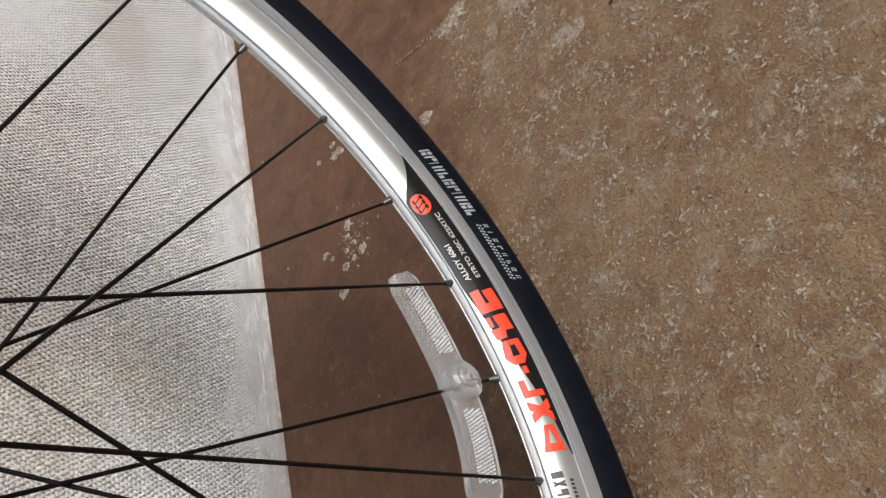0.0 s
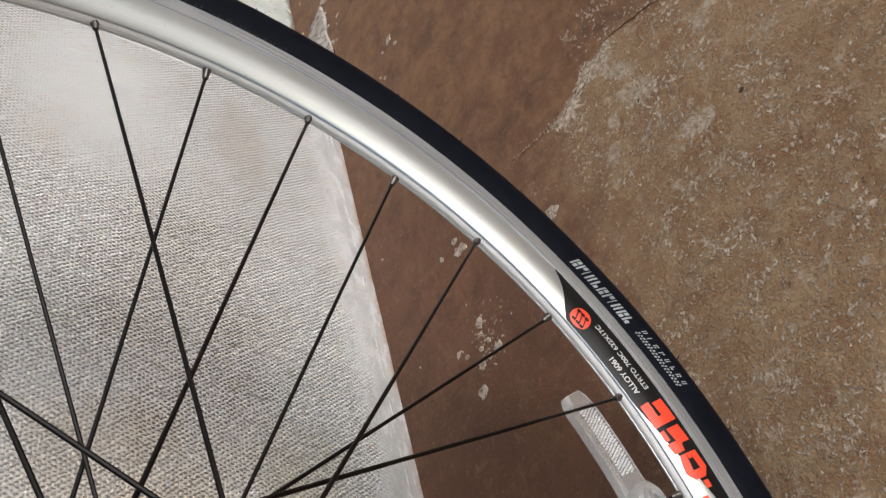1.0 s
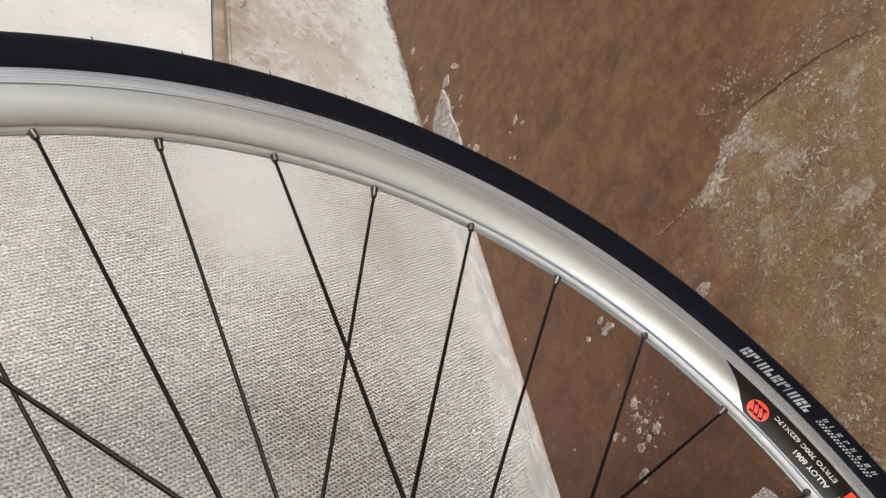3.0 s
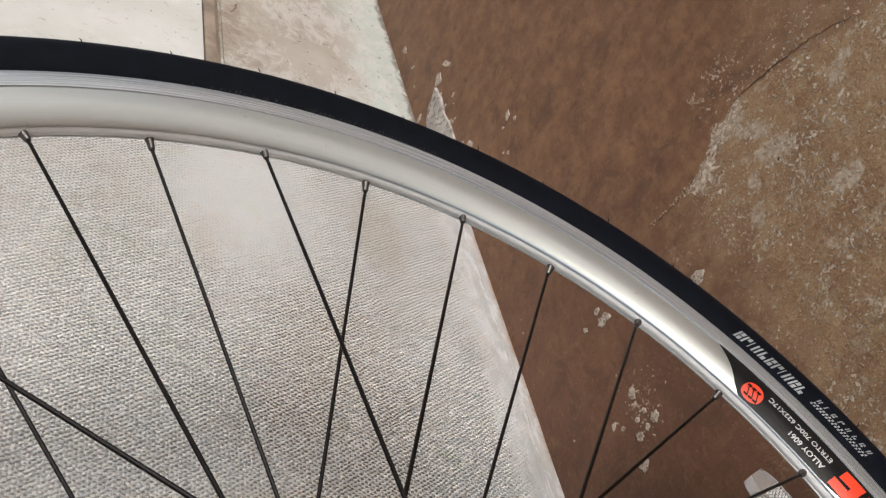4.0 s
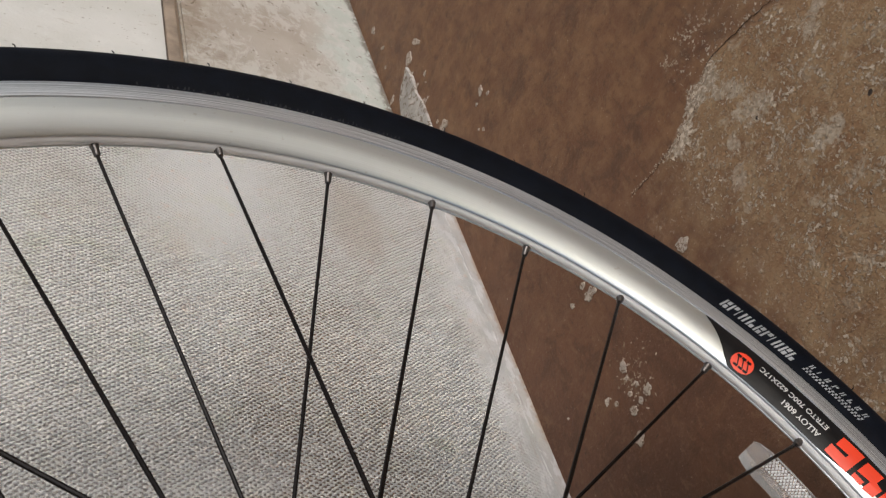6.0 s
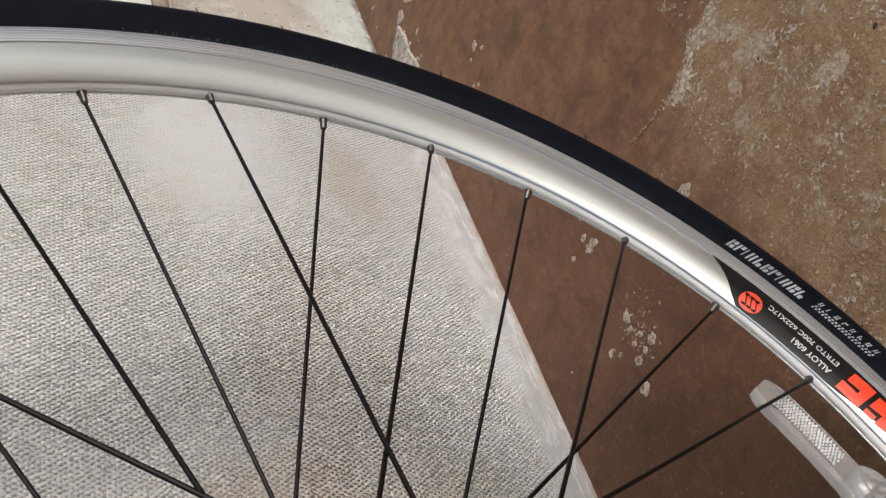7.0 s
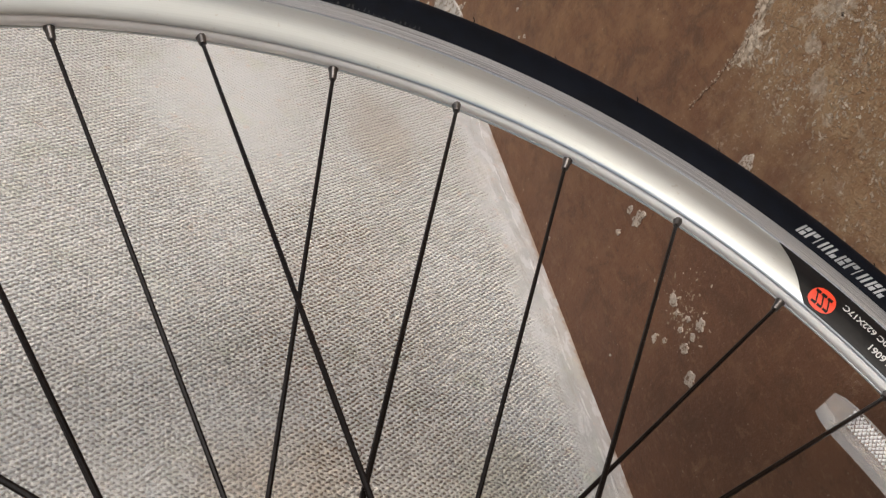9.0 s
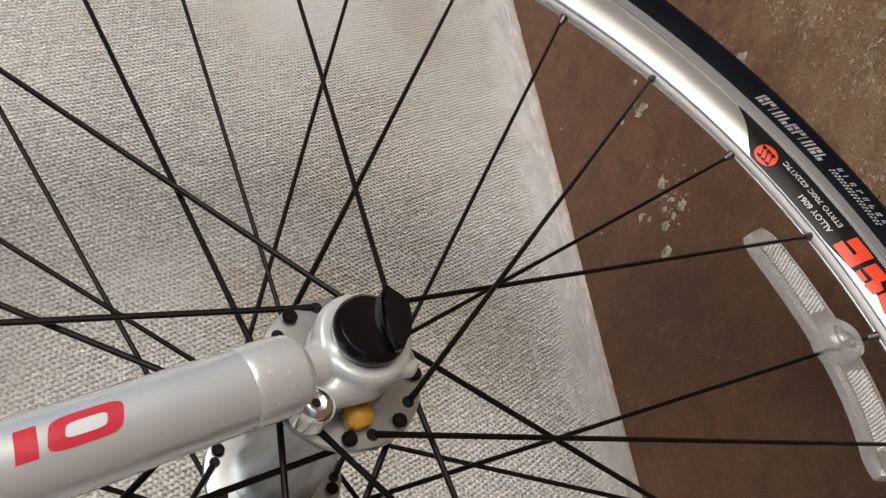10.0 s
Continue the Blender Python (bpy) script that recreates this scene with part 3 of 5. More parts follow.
def add_lathe(bm, profile, n, closed=False, a0=0.0, a1=360.0):
    """Turns a profile of (z, r) round the z axis."""
    full = abs(a1 - a0 - 360) < 1e-6
    cols = []
    for i in range(n if full else n + 1):
        a = radians(a0 + (a1 - a0) * i / n)
        cols.append([bm.verts.new((r * math.cos(a), r * math.sin(a), z)) for z, r in profile])
    uv = bm.loops.layers.uv.verify()
    m = len(profile)
    for i in range(n):
        c0, c1 = cols[i], cols[(i + 1) % len(cols)]
        for j in range(m if closed else m - 1):
            k = (j + 1) % m
            f = bm.faces.new((c0[j], c1[j], c1[k], c0[k]))
            for loop, (u, v) in zip(f.loops, ((i, j), (i + 1, j), (i + 1, j + 1), (i, j + 1))):
                loop[uv].uv = (u / n, v / m)
    bmesh.ops.recalc_face_normals(bm, faces=bm.faces)


# ---- setting ----
def axis_lines(lo, hi, fine_lo, fine_hi, step):
    """Grid lines: fine in the middle, ever wider towards the ends."""
    out = list(np.arange(fine_lo, fine_hi + step / 2, step))
    s, p = step, fine_hi
    while p < hi:
        s *= 1.35
        p = min(hi, p + s)
        out.append(p)
    s, p = step, fine_lo
    while p > lo:
        s *= 1.35
        p = max(lo, p - s)
        out.insert(0, p)
    return out


def build_ground():
    xs = axis_lines(-400, 400, -0.30, 0.40, 0.005)
    ys = axis_lines(-400, 400, -0.15, 1.20, 0.005)
    verts = []
    for yv in ys:
        for xv in xs:
            near = max(0.0, 1 - max(0.0, abs(xv) - 0.6, abs(yv - 0.5) - 1.0))
            worn = 1.0 if (xv > 0.01 and yv < 0.42) else 0.25
            h = near * (0.0006 * worn * noise.noise((xv * 90, yv * 90, 0)) + 0.0006 * noise.noise((xv * 12, yv * 12, 3)))
            verts.append((xv, yv, h - 0.0006))
    w = len(xs)
    faces = [(j * w + i, j * w + i + 1, (j + 1) * w + i + 1, (j + 1) * w + i) for j in range(len(ys) - 1) for i in range(w - 1)]
    me = bpy.data.meshes.new("ground")
    me.from_pydata(verts, [], faces)
    me.materials.append(MAT_FLOOR)
    me.polygons.foreach_set("use_smooth", [True] * len(me.polygons))
    tagged(new("ground", me), "brown painted concrete floor, worn and speckled", "floor", kind="structure")


WALL_X, FAR_X, WALL_END = -0.2470, -0.2815, 0.657


def build_walls():
    bm = bmesh.new()
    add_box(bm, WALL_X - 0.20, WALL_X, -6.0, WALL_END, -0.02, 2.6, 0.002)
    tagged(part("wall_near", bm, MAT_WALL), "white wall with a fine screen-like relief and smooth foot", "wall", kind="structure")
    bm = bmesh.new()
    add_box(bm, FAR_X - 0.15, -0.2560, WALL_END, 0.6960, -0.02, 2.6, 0.003)
    tagged(part("trim", bm, MAT_PANEL), "pale plaster fillet where the textured wall ends", "trim", kind="structure")
    bm = bmesh.new()
    add_box(bm, FAR_X - 0.20, FAR_X, WALL_END - 0.05, 6.0, -0.02, 0.262, 0.003)
    tagged(part("wall_plinth", bm, MAT_PLINTH), "stained pale plaster plinth with chipped lower edge", "wall", kind="structure")
    bm = bmesh.new()
    add_box(bm, FAR_X - 0.20, FAR_X - 0.006, WALL_END - 0.05, 6.0, 0.262, 0.2675)
    tagged(part("trim", bm, MAT_STRIP), "brown worn upper edge of the plaster plinth", "trim", kind="structure")
    bm = bmesh.new()
    add_box(bm, FAR_X - 0.20, FAR_X + 0.001, WALL_END - 0.05, 6.0, 0.2675, 0.2815, 0.001)
    tagged(part("trim", bm, MAT_GREYSTRIP), "brown-grey mortar band under the white panel", "trim", kind="structure")
    bm = bmesh.new()
    add_box(bm, FAR_X - 0.20, FAR_X - 0.004, WALL_END - 0.05, 6.0, 0.2815, 0.284)
    tagged(part("trim", bm, MAT_CRACK), "narrow dark gap between mortar band and panel", "trim", kind="structure")
    bm = bmesh.new()
    add_box(bm, FAR_X - 0.20, FAR_X + 0.003, WALL_END - 0.05, 6.0, 0.284, 2.6, 0.002)
    tagged(part("wall_panel", bm, MAT_PANEL), "white painted panel above the plinth, finely cracked", "wall", kind="structure")


def build_mortar():
    """A smear of mortar on the floor where the two walls meet."""
    rng = random.Random(5)
    outline = [(-0.2235, 0.847), (-0.2225, 0.820), (-0.2222, 0.796), (-0.2220, 0.770), (-0.2222, 0.745), (-0.226, 0.712), (-0.244, 0.690), (-0.272, 0.720), (-0.268, 0.80), (-0.258, 0.828), (-0.246, 0.835), (-0.234, 0.842)]
    bm = bmesh.new()
    top, low = [], []
    for xv, yv in outline:
        jx, jy = rng.uniform(-0.003, 0.003), rng.uniform(-0.005, 0.005)
        low.append(bm.verts.new((xv + jx, yv + jy, -0.003)))
        top.append(bm.verts.new((xv + jx * 0.8 - 0.001, yv + jy * 0.8, 0.002 + rng.uniform(0, 0.001))))
    mid = bm.verts.new((-0.24, 0.79, 0.005))
    for i in range(len(top)):
        k = (i + 1) % len(top)
        bm.faces.new((low[i], low[k], top[k], top[i]))
        bm.faces.new((top[i], top[k], mid))
    bmesh.ops.recalc_face_normals(bm, faces=bm.faces)
    tagged(part("mortar_patch", bm, MAT_MORTAR), "grey mortar smear on the floor at the wall corner", "mortar", kind="structure")


def build_splash(xv, yv, r, seed, long=1.0, turn=0.0):
    rng = random.Random(seed)
    n = 26
    bm = bmesh.new()
    c = bm.verts.new((0, 0, 0.0004))
    rings = [[], [], []]
    lobe = rng.uniform(0, 9)
    for i in range(n):
        a = 2 * math.pi * i / n
        q = r * (0.86 + 0.55 * noise.noise((1.5 * math.cos(a) + lobe, 1.5 * math.sin(a), seed)) + rng.uniform(-0.07, 0.07))
        px, py = q * math.cos(a) * long, q * math.sin(a)
        px, py = px * math.cos(turn) - py * math.sin(turn), px * math.sin(turn) + py * math.cos(turn)
        for ring, f, h in zip(rings, (0.5, 0.90, 1.0), (0.0003 + rng.uniform(0, 0.0004), 0.0002 + rng.uniform(0, 0.0003), -0.0014)):
            ring.append(bm.verts.new((px * f, py * f, h)))
    for i in range(n):
        k = (i + 1) % n
        bm.faces.new((c, rings[0][i], rings[0][k]))
        for u, v in zip(rings, rings[1:]):
            bm.faces.new((u[i], v[i], v[k], u[k]))
    bmesh.ops.recalc_face_normals(bm, faces=bm.faces)
    ob = part("paint_splash", bm, MAT_SPLASH, None, smooth=True)
    ob.location = (xv, yv, 0.0)
    tagged(ob, "dried pale paint splash on the brown floor", "paint splash", "paint splashes on the floor")


def floor_height(xv, yv):
    worn = 1.0 if (xv > 0.01 and yv < 0.42) else 0.25
    return 0.0006 * worn * noise.noise((xv * 90, yv * 90, 0)) + 0.0006 * noise.noise((xv * 12, yv * 12, 3)) - 0.0006


def build_flakes():
    """Chips and grains of pale cement standing proud of the worn floor, in clumps."""
    rng = random.Random(21)
    verts, faces = [], []

    def chip(px, py, r, long, turn, h):
        n = rng.randint(6, 9)
        base = len(verts)
        z = floor_height(px, py)
        verts.append((px, py, z + h * rng.uniform(0.7, 1.1)))
        ring = []
        for i in range(n):
            a = 2 * math.pi * i / n + rng.uniform(-0.25, 0.25)
            q = r * rng.uniform(0.55, 1.25)
            u, v = q * math.cos(a) * long, q * math.sin(a) / long
            ring.append((u * math.cos(turn) - v * math.sin(turn), u * math.sin(turn) + v * math.cos(turn)))
        for u, v in ring:
            verts.append((px + u * 0.8, py + v * 0.8, z + h * rng.uniform(0.5, 1.0)))
        for u, v in ring:
            verts.append((px + u, py + v, z - 0.0006))
        for i in range(n):
            k = (i + 1) % n
            faces.append((base, base + 1 + i, base + 1 + k))
            faces.append((base + 1 + i, base + 1 + n + i, base + 1 + n + k, base + 1 + k))

    def density(px, py):
        return max(0.0, 0.5 + 0.60 * noise.noise((px * 34, py * 46, 5)) + 0.50 * noise.noise((px * 95, py * 95, 9)))
    made = 0
    while made < 3000:
        px, py = rng.uniform(-0.02, 0.46), rng.uniform(-0.02, 0.44)
        edge = 0.3995 + 0.0240 * min(1.0, max(0.0, (px - 0.005) / 0.065)) - 0.045 * max(0.0, (px - 0.085) / 0.1)
        if py > edge or rng.random() > min(1.0, max(0.0, (px + 0.02) / 0.06)):
            continue
        d = density(px, py)
        if rng.random() > d ** 6:
            continue
        r = 0.0004 + (0.0006 + 0.0010 * min(1.0, d) ** 2) * rng.random() ** 1.8
        chip(px, py, r, rng.uniform(1.0, 1.9), rng.gauss(0.9, 0.8), 0.00012 + 0.18 * r)
        made += 1
    # the ragged ridge along the broken edge, and loose chips beyond it
    for _ in range(150):
        f = rng.random()
        px = -0.004 + 0.074 * f
        edge = 0.3995 + 0.0240 * min(1.0, max(0.0, (px - 0.005) / 0.065))
        py = edge - 0.0005 - (0.004 + 0.008 * f) * rng.random() ** 1.3
        r = 0.0004 + 0.0012 * rng.random() ** 2
        chip(px, py, r, rng.uniform(1.0, 1.8), rng.uniform(0.1, 0.7), 0.0003 + 0.25 * r)
    for _ in range(260):
        a = rng.uniform(-0.6, 4.2)
        px = 0.058 + 0.014 * math.cos(a) + rng.gauss(0, 0.0025)
        py = 0.459 + 0.009 * math.sin(a) + rng.gauss(0, 0.0022)
        if rng.random() < density(px, py) ** 1.5:
            r = 0.0004 + 0.0010 * rng.random() ** 1.8
            chip(px, py, r, rng.uniform(1.0, 1.6), rng.uniform(0, 3.14), 0.0002 + 0.2 * r)
    for _ in range(70):
        f = rng.random()
        chip(-0.046 + 0.05 * f + rng.gauss(0, 0.001), 0.4030 - 0.004 * f + rng.gauss(0, 0.0012), 0.0004 + 0.0006 * rng.random(), 1.3, rng.uniform(0, 3.14), 0.0003)
    # stray specks on the paint between wheel and wall
    for _ in range(90):
        px, py = rng.gauss(-0.125, 0.045), rng.uniform(0.16, 0.62)
        if px > -0.24:
            chip(px, py, 0.0002 + 0.0007 * rng.random() ** 3, rng.uniform(1.0, 1.8), rng.uniform(0, 3.14), 0.0002)
    for _ in range(130):
        chip(rng.gauss(-0.131, 0.011), rng.gauss(0.284, 0.012), 0.0003 + 0.0014 * rng.random() ** 2, rng.uniform(1.0, 1.6), rng.uniform(0, 3.14), 0.0003)
    me = bpy.data.meshes.new("cement_flakes")
    me.from_pydata(verts, [], faces)
    me.materials.append(MAT_FLAKE)
    tagged(new("cement_flakes", me), "pale chips and grains of cement on the brown floor", "cement flakes", kind="stuff")


def build_sky_block():
    # added slab out of view: keeps the sky off from above
    bm = bmesh.new()
    add_box(bm, -0.50, 2.3, -6.0, 6.0, 2.6, 2.75)
    tagged(part("ceiling", bm, MAT_PANEL), "plain pale slab, unseen, added overhead to block sky light", "ceiling", kind="structure")


def build_crack(name, points, width, mat, label, seed, lift, axes):
    """A thin jagged seam along points of a plane; axes place (u, v, height) in the world."""
    rng = random.Random(seed)
    line = []
    for (u0, v0), (u1, v1) in zip(points, points[1:]):
        n = max(2, int(math.hypot(u1 - u0, v1 - v0) / 0.0022))
        line += [(u0 + (u1 - u0) * i / n + rng.uniform(-0.0009, 0.0009), v0 + (v1 - v0) * i / n + rng.uniform(-0.0009, 0.0009)) for i in range(n)]
    line.append(points[-1])
    bm = bmesh.new()
    prev = None
    for i, (u, v) in enumerate(line):
        j = min(i + 1, len(line) - 1)
        k = max(i - 1, 0)
        d = Vector((line[j][0] - line[k][0], line[j][1] - line[k][1])).normalized()
        f = 1 - abs(2 * i / (len(line) - 1) - 1)
        hw = width * (0.25 + 0.75 * min(1, 2.5 * f)) * rng.uniform(0.6, 1.3) / 2
        row = [bm.verts.new(axes(u - d.y * q * hw, v + d.x * q * hw, h)) for q, h in ((-1.4, -0.002), (-1, lift), (1, lift), (1.4, -0.002))]
        if prev:
            for a in range(3):
                bm.faces.new((prev[a], prev[a + 1], row[a + 1], row[a]))
        prev = row
    bmesh.ops.recalc_face_normals(bm, faces=bm.faces)
    tagged(part(name, bm, mat), label, "crack", kind="structure")


def on_floor(u, v, h):
    return (u, v, h)


def on_far_wall(u, v, h):
    return (FAR_X + 0.003 + h, u, v)


def on_plinth(u, v, h):
    return (FAR_X + h, u, v)


build_crack("crack", [(-0.048, 0.4035), (-0.036, 0.4008), (-0.020, 0.3985), (0.0, 0.3996), (0.006, 0.4005)], 0.00022, MAT_CRACK, "dark open crack in the floor", 4, -0.0003, on_floor)
build_crack("crack", [(0.066, 0.4220), (0.078, 0.4215), (0.092, 0.4188), (0.115, 0.4130), (0.138, 0.4062), (0.157, 0.3960), (0.172, 0.3870)], 0.00026, MAT_CRACK, "dark hairline crack in the floor", 6, -0.0001, on_floor)
build_crack("crack", [(0.86, 0.470), (0.90, 0.480), (0.925, 0.472), (0.97, 0.490)], 0.0008, MAT_STRIP, "hairline crack in the white panel", 8, 0.0003, on_far_wall)
build_crack("crack", [(0.97, 0.246), (0.985, 0.239), (1.0, 0.236)], 0.0022, MAT_STRIP, "short dark gouge in the plaster", 9, 0.0004, on_plinth)

build_ground()
build_walls()
build_sky_block()
build_mortar()
build_flakes()
SPLASHES = [(-0.1305, 0.373, 0.0060, 1.5), (-0.1345, 0.385, 0.0034, 1.3), (-0.127, 0.402, 0.0024, 1.2), (-0.154, 0.380, 0.0026, 1.4),
            (-0.135, 0.298, 0.0052, 1.0), (-0.1245, 0.268, 0.0046, 1.2), (-0.1345, 0.266, 0.0028, 1.2), (-0.137, 0.289, 0.0022, 1.0),
            (-0.1450, 0.264, 0.0042, 1.1), (-0.141, 0.277, 0.0026, 1.0), (-0.166, 0.288, 0.0028, 1.5), (-0.158, 0.280, 0.0024, 1.0), (-0.131, 0.279, 0.0026, 1.3),
            (-0.153, 0.244, 0.0060, 1.0), (-0.0316, 0.331, 0.0070, 1.0), (-0.136, 0.676, 0.0038, 1.8), (-0.129, 0.661, 0.0026, 1.2),
            (-0.149, 0.668, 0.0022, 1.0), (-0.156, 0.633, 0.0024, 1.0), (-0.162, 0.640, 0.0018, 1.0), (-0.2165, 0.857, 0.0080, 1.3), (-0.1925, 0.860, 0.0050, 2.6), (-0.2245, 0.832, 0.0034, 2.0), (-0.2215, 0.805, 0.0030, 1.6), (-0.2405, 0.828, 0.0048, 1.8), (-0.238, 0.800, 0.0040, 1.5), (-0.2215, 0.772, 0.0052, 1.4), (-0.2735, 0.846, 0.0050, 1.6),
            (-0.201, 0.802, 0.0030, 1.4), (-0.205, 0.790, 0.0018, 1.0), (-0.212, 0.768, 0.0020, 1.3), (-0.208, 0.706, 0.0075, 1.2), (-0.214, 0.722, 0.0028, 1.0),
            (-0.252, 0.757, 0.0095, 1.4), (-0.257, 0.989, 0.0050, 1.7), (-0.253, 0.939, 0.0030, 1.8), (-0.262, 0.905, 0.0024, 1.0), (-0.227, 0.438, 0.0018, 1.0), (-0.213, 0.306, 0.0012, 1.0)]
for i, (sx, sy, sr, sl) in enumerate(SPLASHES):
    build_splash(sx, sy, sr, 100 + i, sl, 0.7 * i)


# ---- bicycle ----
# the wheel's own axes: z along the axle, away from the wall, x down to the floor, y ahead
HUB = Matrix(((0.05678, -0.0015, 0.99839, 0.0), (0.02648, 0.99965, 0.0, 0.0), (-0.99804, 0.02643, 0.0568, 0.34987), (0, 0, 0, 1)))
bicycle = new("bicycle")
bicycle.location = (0.0195, 0.009, 0.0)
tagged(bicycle, "silver bicycle with black tyre standing on the floor by a wall", "bicycle")
BASE = Matrix.Translation(-bicycle.location) @ HUB
A_FIRST, N_SPOKES = 34.377, 32


def wpart(name, bm, material, parent=None, label="", smooth=True):
    bm.transform(BASE)
    return part(name, bm, material, parent or bicycle, label, smooth)


def pol(r, a, z):
    return Vector((r * math.cos(radians(a)), r * math.sin(radians(a)), z))


# tyre: widest at r 0.3345, 32 mm wide, tread at r 0.352
def tyre_at(phi, lift=0.0):
    s, c = math.sin(radians(phi)), math.cos(radians(phi))
    return (0.0158 + lift) * c, 0.3345 + ((0.0175 if s > 0 else 0.0235) + lift) * s


def build_tyre():
    prof = [tyre_at(p) for p in range(-50, 231, 10)]
    bm = bmesh.new()
    add_lathe(bm, prof, 240)
    tyre = wpart("tyre", bm, MAT_TYRE, None, "black rubber tyre with moulding whiskers")
    rng = random.Random(2)
    for k in range(48):
        a = 38.3 + 7.5 * k + rng.uniform(-0.3, 0.3)
        z, r = tyre_at(45 + rng.uniform(-12, 12))
        ln = rng.uniform(0.0015, 0.0032)
        bm = bmesh.new()
        p0, out = pol(r - 0.0003, a, z), pol(1, a, 0.55)
        add_tube(bm, [p0, p0 + out * ln * 0.6, p0 + out * ln + pol(0.001, a + 90, 0)], [0.00036, 0.0003, 0.0002], 5)
        wpart("whisker", bm, MAT_TYRE, tyre)

    def patch(bm, a0, a1, p0, p1, skew=0.0, lift=0.00025):
        rows = []
        for i in range(4):
            f = i / 3
            z, r = tyre_at(p0 + (p1 - p0) * f, lift)
            rows.append([bm.verts.new(pol(r, a0 + (a1 - a0) * t - skew * f, z)) for t in (0, 0.5, 1)])
        for u, v in zip(rows, rows[1:]):
            for i in range(2):
                bm.faces.new((u[i], u[i + 1], v[i + 1], v[i]))

    # brand mark and model mark, as plain slanted shapes
    stems = {"left": (0.0, 0.28, 0.0, 1.0), "right": (0.52, 0.80, 0.0, 1.0), "high": (0.42, 0.90, 0.56, 1.0), "low": (0.42, 0.90, 0.0, 0.42), "short": (0.50, 0.80, 0.25, 0.80)}
    twin, flag, step, split, stem = ("left", "right"), ("left", "high"), ("left", "low"), ("left", "high", "low"), ("left",)

    def mark(a, width, p0, p1, shape, skew):
        bm = bmesh.new()
        for name in shape:
            u0, u1, v0, v1 = stems[name]
            q0, q1 = p0 + (p1 - p0) * v0, p0 + (p1 - p0) * v1
            patch(bm, a - width * u0 - skew * v0, a - width * u1 - skew * v0, q0, q1, skew * (v1 - v0))
        bmesh.ops.recalc_face_normals(bm, faces=bm.faces)
        wpart("lettering", bm, MAT_TYREPRINT, tyre, "worn light grey print")
    a = 37.2
    for i, shape in enumerate((split, flag, stem, twin, step, split, flag, stem, twin, split, step)):
        width = 0.36 if shape is stem else 0.74
        mark(a, width, -31, -13, shape, 0.42)
        a -= width + 0.10
    for i, shape in enumerate((twin, stem, split, flag, twin, step, split, twin)):
        mark(27.4 - i * 0.86, 0.42, -17, -8, shape, 0.2)
    for i in range(18):
        for j in range(2):
            bm = bmesh.new()
            a = 27.7 - (i + 0.5 * j) * 0.37
            patch(bm, a, a - 0.20, -28 + 4.5 * j, -24.5 + 4.5 * j, 0.08)
            wpart("lettering", bm, MAT_TYREPRINT, tyre, "worn light grey print")
    # raised size marking in the rubber, unreadable
    for i in range(58):
        if i % 9 == 6 or rng.random() < 0.12:
            continue
        bm = bmesh.new()
        a = 98 - i * 0.44
        for _ in range(3):
            w, p = rng.uniform(0.04, 0.16), rng.uniform(-43, -37)
            u = a - rng.uniform(0, 0.22)
            patch(bm, u, u - w, p, p + rng.uniform(1.5, 5), 0.03, 0.00035)
        bmesh.ops.recalc_face_normals(bm, faces=bm.faces)
        wpart("embossing", bm, MAT_EMBOSS, tyre)
    return tyre


# the rim's flank as (axial, radial) points, and the radii that share it into equal steps of s
BODY = [(0.0053, 0.2892), (0.0061, 0.2899), (0.0077, 0.2926), (0.0096, 0.2963), (0.0109, 0.3000), (0.0115, 0.3040), (0.0118, 0.3080)]
STEPS = (0.2892, 0.2899, 0.2930, 0.2979, 0.3032, 0.3080)


def rim_at(s, lift=0.0):
    """A point of the rim's flank: s 0 at the inner edge, 1 at the brake track."""
    f = min(max(s, 0.0), 1.0) * (len(STEPS) - 1)
    i = min(int(f), len(STEPS) - 2)
    r = STEPS[i] + (STEPS[i + 1] - STEPS[i]) * (f - i)
    k = max(q for q in range(len(BODY) - 1) if BODY[q][1] <= r + 1e-9)
    (z0, r0), (z1, r1) = BODY[k], BODY[k + 1]
    n = Vector((r1 - r0, -(z1 - z0))).normalized()
    return z0 + (z1 - z0) * (r - r0) / (r1 - r0) + n.x * lift, r + n.y * lift


